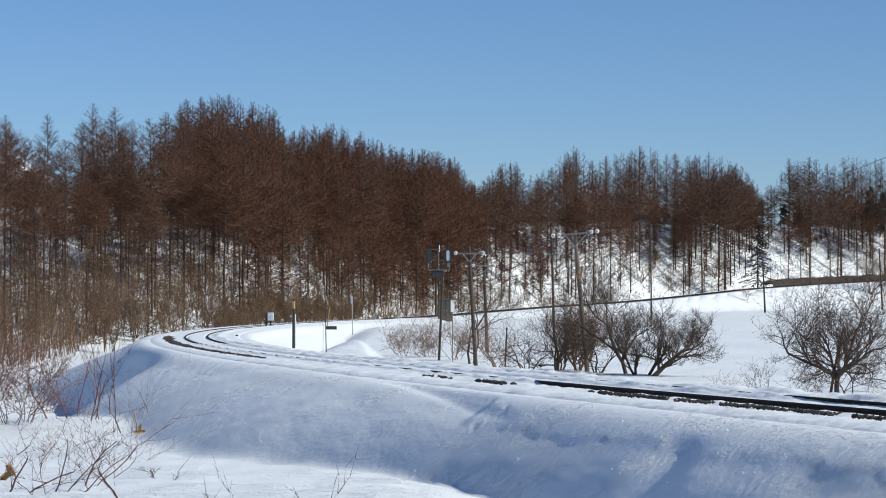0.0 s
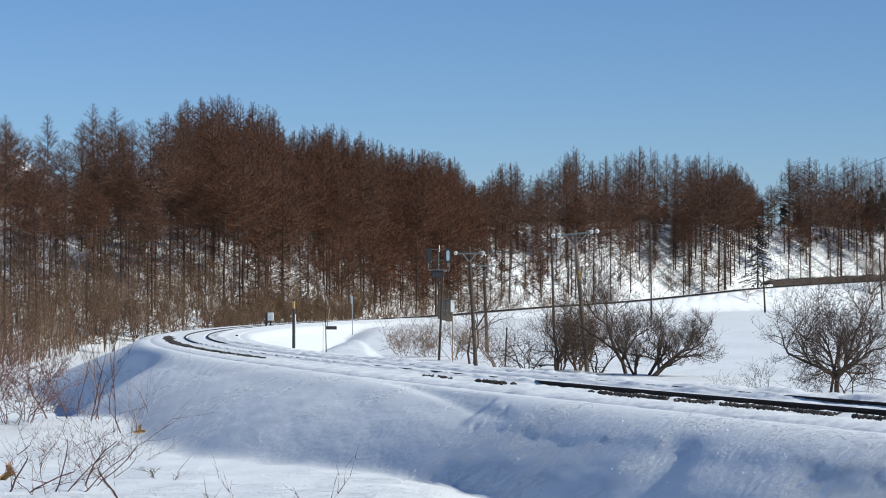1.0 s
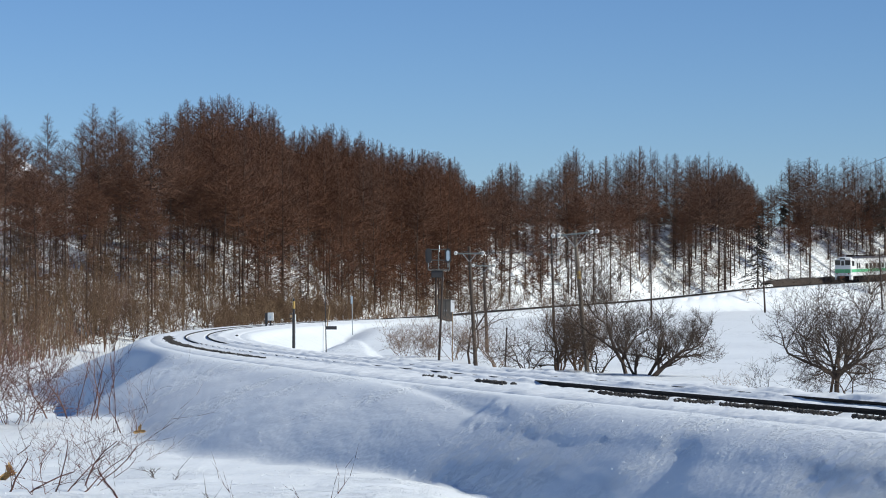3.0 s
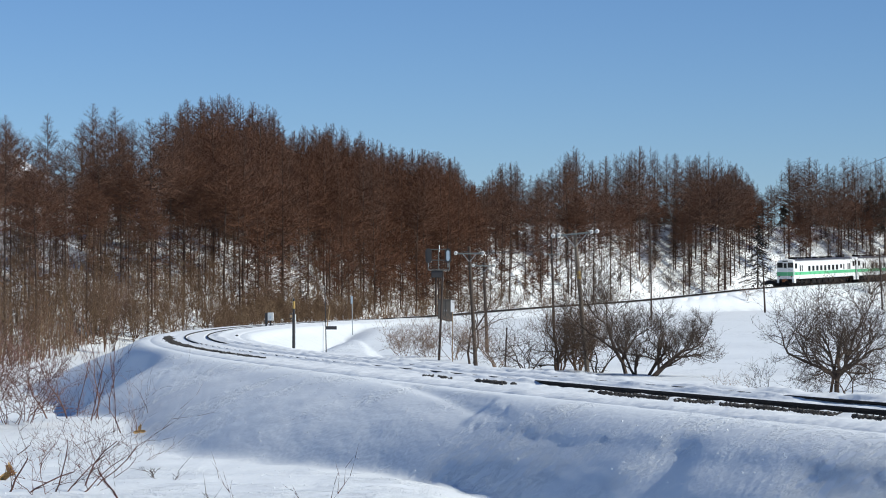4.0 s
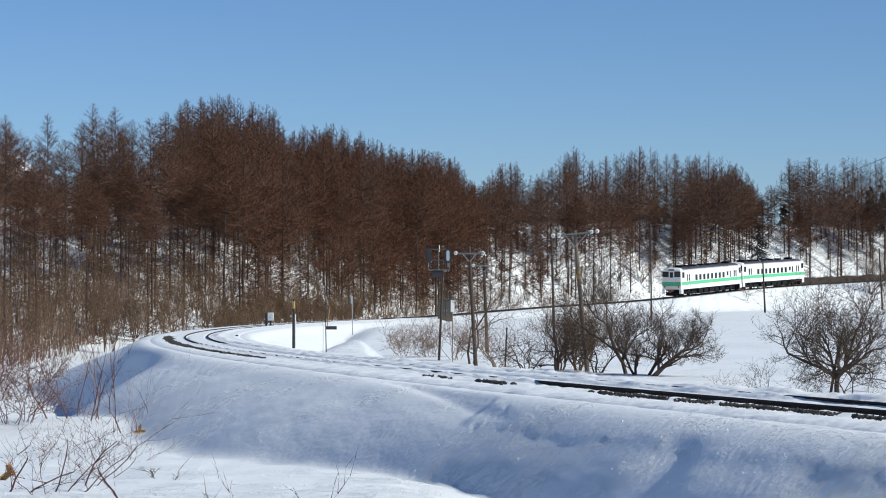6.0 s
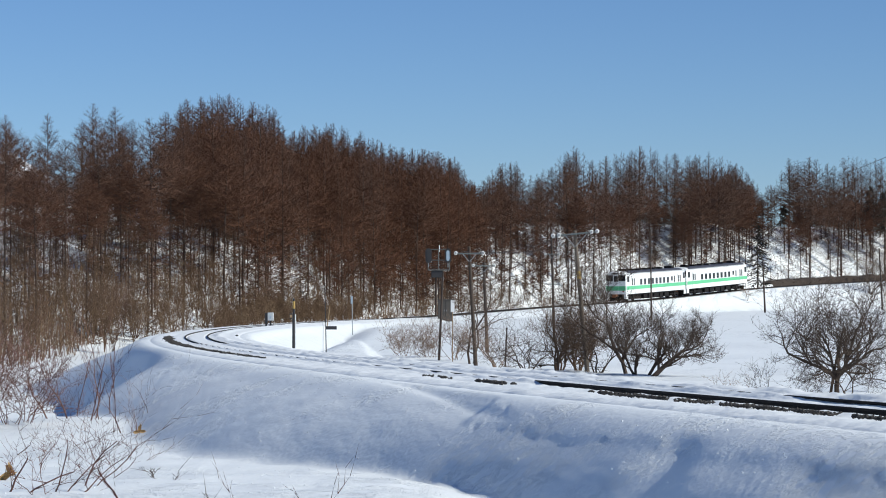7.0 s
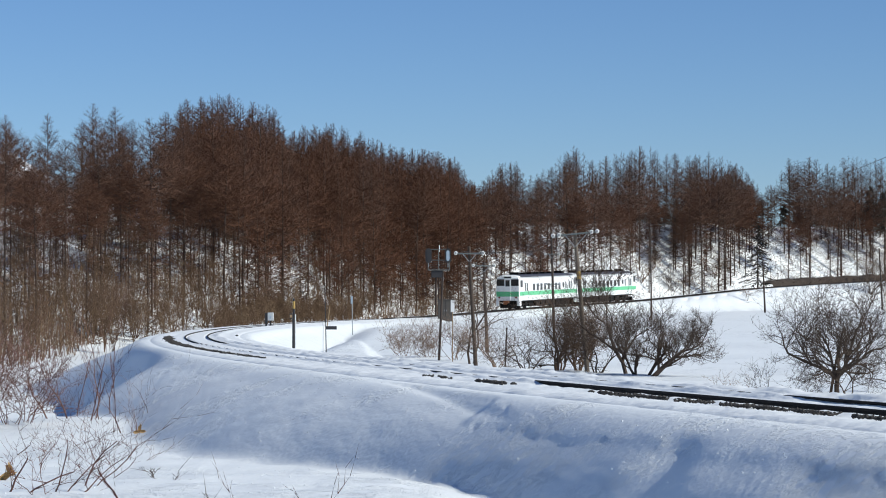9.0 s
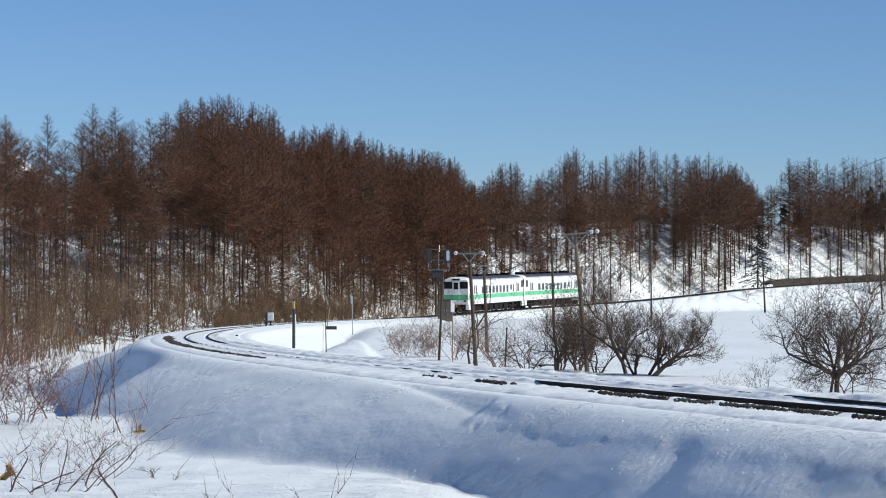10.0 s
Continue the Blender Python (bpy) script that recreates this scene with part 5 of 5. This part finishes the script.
def build_marker_post():
    d = 100
    e = stand("marker_post", 520, d)
    zt = height_of(e, 528, 520, d)
    za, zb = height_of(e, 546, 520, d), height_of(e, 533, 520, d)
    b = bmesh.new()
    rod(b, (0, 0, -0.3), (0, 0, za * 0.75), 0.065, 0.06, 12)
    rod(b, (0, 0, za * 0.75), (0, 0, zt), 0.04, 0.038, 12)
    part("post", b, M["black"], e)
    b = bmesh.new()
    rod(b, (0.005, 0, za), (0.005, 0, zb), 0.05, 0.05, 12)
    part("yellow_sleeve", b, M["yellow"], e, "yellow sleeve")
    z = height_of(e, 559, 520, d)
    b = bmesh.new()
    box(b, -0.17, -0.04, -0.12, -0.06, z - 0.12, z + 0.10, 0.01)
    bx = part("box", b, M["black"], e, "small black box with an orange face")
    b = bmesh.new()
    box(b, -0.155, -0.055, -0.128, -0.118, z - 0.06, z + 0.05)
    part("face", b, M["wood"], bx, "pale orange face")
    z0, z1 = height_of(e, 590, 520, d), height_of(e, 556, 520, d)
    b = bmesh.new()
    box(b, 0.05, 0.085, -0.03, 0.03, z0, z1, 0.005)
    part("strip", b, M["plate"], e, "pale strip on the post's sunny side")
    return tagged(e, "black post with a yellow sleeve on the snow ledge", "post")


build_marker_post()


def build_board_sign():
    d = 97
    e = stand("trackside_board", 574, d)
    b = bmesh.new()
    z1 = height_of(e, 571, 574, d)
    box(b, -0.055, 0.005, -0.03, 0.03, -0.3, z1, 0.012)
    box(b, -0.085, 0.035, -0.05, 0.05, z1 - 0.12, z1 + 0.02, 0.015)
    part("white_stake", b, M["plate"], e, "white-painted stake")
    b = bmesh.new()
    zt = height_of(e, 500, 574, d)
    rod(b, (0.09, 0.05, -0.3), (0.02, 0.05, zt), 0.022, 0.016, 8)
    part("thin_post", b, M["black"], e, "thin black post")
    b = bmesh.new()
    rod(b, (0.10, 0.03, height_of(e, 580, 574, d)), (0.22, 0.03, height_of(e, 541, 574, d)), 0.02, 0.014, 8)
    part("stick", b, M["wood"], e, "bare wooden stick")
    z0, z1 = height_of(e, 583, 574, d), height_of(e, 577, 574, d)
    b = bmesh.new()
    box(b, 0.06, 0.48, -0.02, 0.005, z0, z1, 0.008)
    part("board", b, M["black"], e, "small black board")
    return tagged(e, "white stake with a small black board", "sign")


build_board_sign()


def build_thin_sign():
    d = 205
    e = stand("trackside_sign", 624, d)
    zt = height_of(e, 524, 624, d)
    b = bmesh.new()
    rod(b, (0, 0, -0.4), (-0.04, 0, zt), 0.04, 0.035, 8)
    part("post", b, M["steel"], e)
    b = bmesh.new()
    box(b, -0.15, 0.02, -0.06, -0.035, zt - 0.62, zt, 0.01)
    part("plate", b, M["blue_plate"], e, "pale blue plate")
    return tagged(e, "grey post with a narrow pale blue plate", "sign")


build_thin_sign()


def build_trackside_box():
    d = 190
    e = stand("equipment_cabinet", 476, d)
    z0, z1 = height_of(e, 567, 476, d), height_of(e, 553, 476, d)
    b = bmesh.new()
    box(b, -0.08, 0.34, -0.3, 0.3, z0, z1, 0.02)
    part("body", b, M["pale_grey"], e, "pale grey cabinet body")
    # black block to the left of the pale body
    b = bmesh.new()
    box(b, -0.30, -0.085, -0.26, 0.31, z0 - 0.15, z1 - 0.02, 0.008)
    part("dark_side", b, M["black"], e, "black block along its left side")
    b = bmesh.new()
    box(b, 0.08, 0.20, -0.32, -0.302, z0 + 0.15, z0 + 0.35)
    part("label_plate", b, M["blue_plate"], e)
    for x in (-0.2, 0.12):
        b = bmesh.new()
        box(b, x - 0.07, x + 0.07, -0.07, 0.07, -0.4, z0, 0.01)
        part("leg", b, M["black"], e)
    return tagged(e, "pale grey cabinet on two legs beside the track", "cabinet")


build_trackside_box()


# ---------------------------------------------------------------- dead leaves on the snow
def build_leaf(px, d, size, seed, up):
    """A big dead leaf, torn into curled lobes round a stalk."""
    r = random.Random(seed)
    e = stand("dead_leaf", px, d)
    for k in range(3):
        b = bmesh.new()
        n, m = 6, 3
        ln = size * r.uniform(0.65, 1.0)
        grid = []
        for i in range(n + 1):
            t = i / n
            w = ln * 0.26 * math.sin(math.pi * min(1, t * 0.9 + 0.08)) ** 0.8
            grid.append([b.verts.new((w * j / m, -0.25 * ln * (j / m) ** 2 + 0.22 * ln * math.sin(t * 2.6 + k), ln * t + 0.03 * math.sin(7 * t + j))) for j in range(-m, m + 1)])
        for i in range(n):
            for j in range(2 * m):
                b.faces.new((grid[i][j], grid[i][j + 1], grid[i + 1][j + 1], grid[i + 1][j]))
        bmesh.ops.solidify(b, geom=b.faces[:], thickness=0.004)
        bmesh.ops.transform(b, matrix=pose(0, 0, up + size * 0.25, r.uniform(-15, 40), (-115, -10, 75)[k] + r.uniform(-20, 20), r.uniform(-30, 60)), verts=b.verts)
        part("lobe", b, M["leaf"], e)
    b = bmesh.new()
    rod(b, (0, 0, up + size * 0.3), (0.03, 0, -0.08), 0.007, 0.006, 6)
    part("stalk", b, M["red_bark"], e)
    return tagged(e, "curled tan dead leaf caught on the snow", "leaf", "dead leaves")


build_leaf(247, foot(247, 768), 0.21, 1, 0.02)
build_leaf(19, foot(19, 845), 0.2, 2, 0.05)


# ---------------------------------------------------------------- ballast showing through the snow
def build_ballast():
    r = random.Random(8)
    s_ = Soup()
    spans = ((139, 176, -1.42, 0.17, 3000, 1.3), (174, 199, -1.40, 0.09, 900, 1.1), (219.6, 222.0, -1.35, 0.05, 110, 0.8), (223.9, 226.5, -1.34, 0.10, 420, 1.0), (230.8, 262, -1.34, 0.085, 3000, 0.9),
             (133, 137, 2.1, 0.12, 60, 1.0), (-230, 60, 0.95, 0.16, 2600, 2.4), (-230, 60, 0.25, 0.2, 700, 2.0))
    for a, b, lat, wide, count, big in spans:
        for _ in range(count):
            s = r.uniform(a, b)
            if s > 100 and math.sin(s * 3.1) + math.sin(s * 7.3 + 1) + math.sin(s * 1.3) < r.uniform(-1.6, 0.2):
                continue
            edge = min(1, (s - a) / 2, (b - s) / 2 if b < 260 else 1)
            w = wide * max(0.15, edge) * (0.7 + 0.6 * math.sin(s * 1.9) * math.sin(s * 0.7 + 1))
            c = on_track(s, lat + r.gauss(0, w * 0.6), r.uniform(-0.045, -0.015) + (-0.05 if s < 60 else 0))
            k = r.uniform(0.025, 0.05) * big
            i = len(s_.v)
            for d in ((1, 0, 0), (0, 1, 0), (-1, 0, 0), (0, -1, 0), (0, 0, 0.6), (0, 0, -0.6)):
                s_.v.append(c + Vector(d) * k * r.uniform(0.6, 1.25) + Vector((r.uniform(-1, 1), r.uniform(-1, 1), r.uniform(-0.6, 0.6))) * k * 0.25)
            for t in ((0, 1, 4), (1, 2, 4), (2, 3, 4), (3, 0, 4), (1, 0, 5), (2, 1, 5), (3, 2, 5), (0, 3, 5)):
                s_.f.append(tuple(i + q for q in t))
    return tagged(link("ballast", s_.v, s_.f, M["ballast"]), "dark ballast stones bared along the rails", "ballast", kind="stuff")


build_ballast()


# ---------------------------------------------------------------- brown bank and brush beyond the far track
M["earth"] = mat("dry_grass_earth", (0.052, 0.036, 0.026), 0.95, var=0.55, scale=0.5, bump=0.05, bscale=4)
M["grass"] = mat("dry_grass", (0.078, 0.054, 0.037), 0.95, var=0.5, scale=0.4, island=0.5)


def build_bank():
    v, f = [], []
    lats = (-2.75, -2.95, -3.2, -3.6, -4.4, -5.2)
    ss = list(range(-230, -117))
    for i, s in enumerate(ss):
        k = min(1.0, (i + 1) / 8, (len(ss) - i) / 2)
        top = 0.78 * k + 0.12 * math.sin(s * 0.9) + 0.08 * math.sin(s * 2.3)
        for lat, h in zip(lats, (-0.3, 0.2, 0.75, 1.0, 0.95, 0.1)):
            v.append(on_track(s, lat, h * top if h > 0 else h))
    n = len(lats)
    for i in range(len(ss) - 1):
        for j in range(n - 1):
            a = i * n + j
            f.append((a, a + 1, a + n + 1, a + n))
    tagged(link("earth_bank", v, f, M["earth"]), "bare brown grassy bank beside the far track", "bank", kind="structure")
    r = random.Random(12)
    g = Soup()
    for _ in range(5200):
        s = r.uniform(-228, -119)
        lat = r.uniform(-4.6, -2.9)
        h = min(1.0, (lat + 2.75) / -0.85) * 0.70 * min(1, (-117 - s) / 2)
        p = on_track(s, lat, h * 0.85)
        g.cone(p, p + Vector((r.uniform(-0.25, 0.25), r.uniform(-0.25, 0.25), r.uniform(0.1, 0.4))), 0.022)
    tagged(link("dry_grass", g.v, g.f, M["grass"]), "dry brown grass tufts on the bank", "grass", kind="stuff")


build_bank()


def build_pile(px, d, wide, tall, count, seed, label):
    r = random.Random(seed)
    e = stand("brush_pile", px, d)
    s = Soup()
    for _ in range(count):
        x, y = r.gauss(0, wide * 0.4), r.gauss(0, 0.7)
        z = abs(r.gauss(0, tall * 0.5)) * max(0.1, 1 - (x / wide) ** 2)
        a = r.uniform(0, 6.28)
        q = Vector((math.cos(a), math.sin(a), r.uniform(-0.3, 0.3))) * r.uniform(0.4, 1.4)
        p = Vector((x, y, z))
        s.cone(p - q * 0.5, p + q * 0.5, r.uniform(0.03, 0.07))
    link("branch_heap", s.v, s.f, M["brush"], e)
    return tagged(e, label, "brush pile", "brush piles on the slope")


build_pile(1375, 408, 4.8, 1.2, 560, 1, "dark heap of felled branches on snow")
build_pile(1420, 420, 3.5, 0.6, 200, 2, "low heap of dark branches on snow")
build_pile(1522, 440, 2.6, 1.1, 260, 3, "dark heap of branches at the foot of larches")
build_pile(1345, 398, 3.0, 0.9, 240, 4, "dark heap of branches by the far track")


# ---------------------------------------------------------------- a few dark spruces among the larches
M["needle"] = mat("spruce_needles", (0.042, 0.034, 0.023), 0.9, var=0.5, scale=1.0, island=0.5)


def build_spruce(px, d, top_py, seed, low=0.12, wide=0.17):
    r = random.Random(seed)
    e = stand("spruce_tree", px, d)
    h = height_of(e, top_py, px, d)
    t, c = Soup(), Soup()
    t.tube([Vector((0, 0, -0.4)), Vector((0, 0, h * 0.5)), Vector((0, 0, h))], [0.012 * h, 0.008 * h, 0.01], 7)
    for k in range(int(27 * h ** 0.5)):
        f = (k + r.random()) / int(27 * h ** 0.5)
        z = h * (low + (0.99 - low) * f)
        reach = h * wide * (1 - f) ** 0.8 + 0.15
        a = r.uniform(0, 6.28)
        out = Vector((math.cos(a), math.sin(a), -0.25))
        p = Vector((0, 0, z))
        q = p + out * reach * r.uniform(0.7, 1.15)
        c.cone(p, q, 0.05)
        for _ in range(9):
            u = r.uniform(0.15, 1)
            b = p + (q - p) * u
            dr = Vector((r.uniform(-1, 1), r.uniform(-1, 1), r.uniform(-0.8, 0.3))) + out * 0.8
            c.cone(b, b + dr.normalized() * r.uniform(0.2, 0.55), 0.085)
    link("trunk", t.v, t.f, M["bark"], e)
    link("crown", c.v, c.f, M["needle"], e)
    return tagged(e, "dark evergreen spruce among bare larches", "tree", "spruces")


build_spruce(1341, 398, 398, 1, 0.32, 0.26)
build_spruce(1346, 452, 356, 5, 0.5, 0.13)
build_spruce(1388, 436, 362, 2, 0.6, 0.13)
build_spruce(1541, 455, 330, 3, 0.5, 0.15)
build_spruce(1566, 452, 338, 4, 0.5, 0.15)


# ---------------------------------------------------------------- loose snow crumbs, most of them standing in for sun glints
def build_crumbs():
    r = random.Random(77)
    s_ = Soup()
    n = 1700
    d = np.array([28 + 60 * r.random() ** 1.3 for _ in range(n)])
    px = np.array([r.uniform(10, 1568) for _ in range(n)])
    b = np.arctan((px - 784) / 4446)
    x, y = d * np.sin(b), d * np.cos(b)
    lat, arc, _ = near_track(x, y)
    z = ground_rel(x, y) + EYE.z
    for i in range(n):
        if lat[i] > -2.7 or lat[i] < -16 or (lat[i] < -5.5 and r.random() < 0.5):
            continue
        c = Vector((x[i], y[i], z[i] + 0.004))
        k = r.uniform(0.004, 0.013) * (0.6 + d[i] / 90)
        j = len(s_.v)
        s_.v += [c + Vector(q) * k for q in ((1, 0, 0), (0, 1, 0), (-1, 0, 0), (0, -1, 0), (0, 0, 1), (0, 0, -1))]
        s_.f += [tuple(j + q for q in t) for t in ((0, 1, 4), (1, 2, 4), (2, 3, 4), (3, 0, 4), (1, 0, 5), (2, 1, 5), (3, 2, 5), (0, 3, 5))]
    # broken crust along the slope
    spots = []
    for _ in range(130):
        s = r.uniform(232, 247)
        q = on_track(s, -3.29 - 0.05 * math.sin(s * 1.1) + r.gauss(0, 0.05) + (r.uniform(-0.3, 0.5) if r.random() < 0.3 else 0))
        spots.append((q.x, q.y))
    spots = np.array(spots)
    zz = ground_rel(spots[:, 0], spots[:, 1]) + EYE.z
    for k, q in enumerate(spots):
        c = Vector((q[0], q[1], zz[k] + 0.001))
        k = r.uniform(0.004, 0.010)
        j = len(s_.v)
        s_.v += [c + Vector(w) * k * r.uniform(0.7, 1.3) for w in ((1, 0, 0), (0, 1, 0), (-1, 0, 0), (0, -1, 0), (0, 0, 0.8), (0, 0, -1))]
        s_.f += [tuple(j + w for w in t) for t in ((0, 1, 4), (1, 2, 4), (2, 3, 4), (3, 0, 4), (1, 0, 5), (2, 1, 5), (3, 2, 5), (0, 3, 5))]
    return tagged(link("snow_crumbs", s_.v, s_.f, M["crumb"]), "loose crumbs of icy snow, most in place of sun glints", "snow", kind="stuff")


M["crumb"] = mat("icy_snow", (0.86, 0.87, 0.88), 0.5, var=0.05)
build_crumbs()


CARS = [build_railcar(-1), build_railcar(1)]


def car_pose(t, back):
    """Pose of a car whose middle runs back metres behind the train's nose."""
    s = -V * (10 - t) - back
    a, b = on_track(s + 7.2), on_track(s - 7.2)
    x = (a - b).normalized()
    y = UP.cross(x).normalized()
    m = Matrix((x, y, x.cross(y))).transposed().to_4x4()
    m.translation = (a + b) / 2
    return m


def motions():
    for car, back in zip(CARS, (10.5, 31.85)):
        walk(car, [(i * 0.25, car_pose(i * 0.25, back)) for i in range(41)])
        for part_ob in car.children:
            if part_ob.name.startswith("wheelset"):
                c = part_ob.location.copy()
                walk(part_ob, [(i / 30, pose(c.x, c.y, c.z, 0, math.degrees(V * i / 30 / 0.43), 0)) for i in range(301)])


motions()
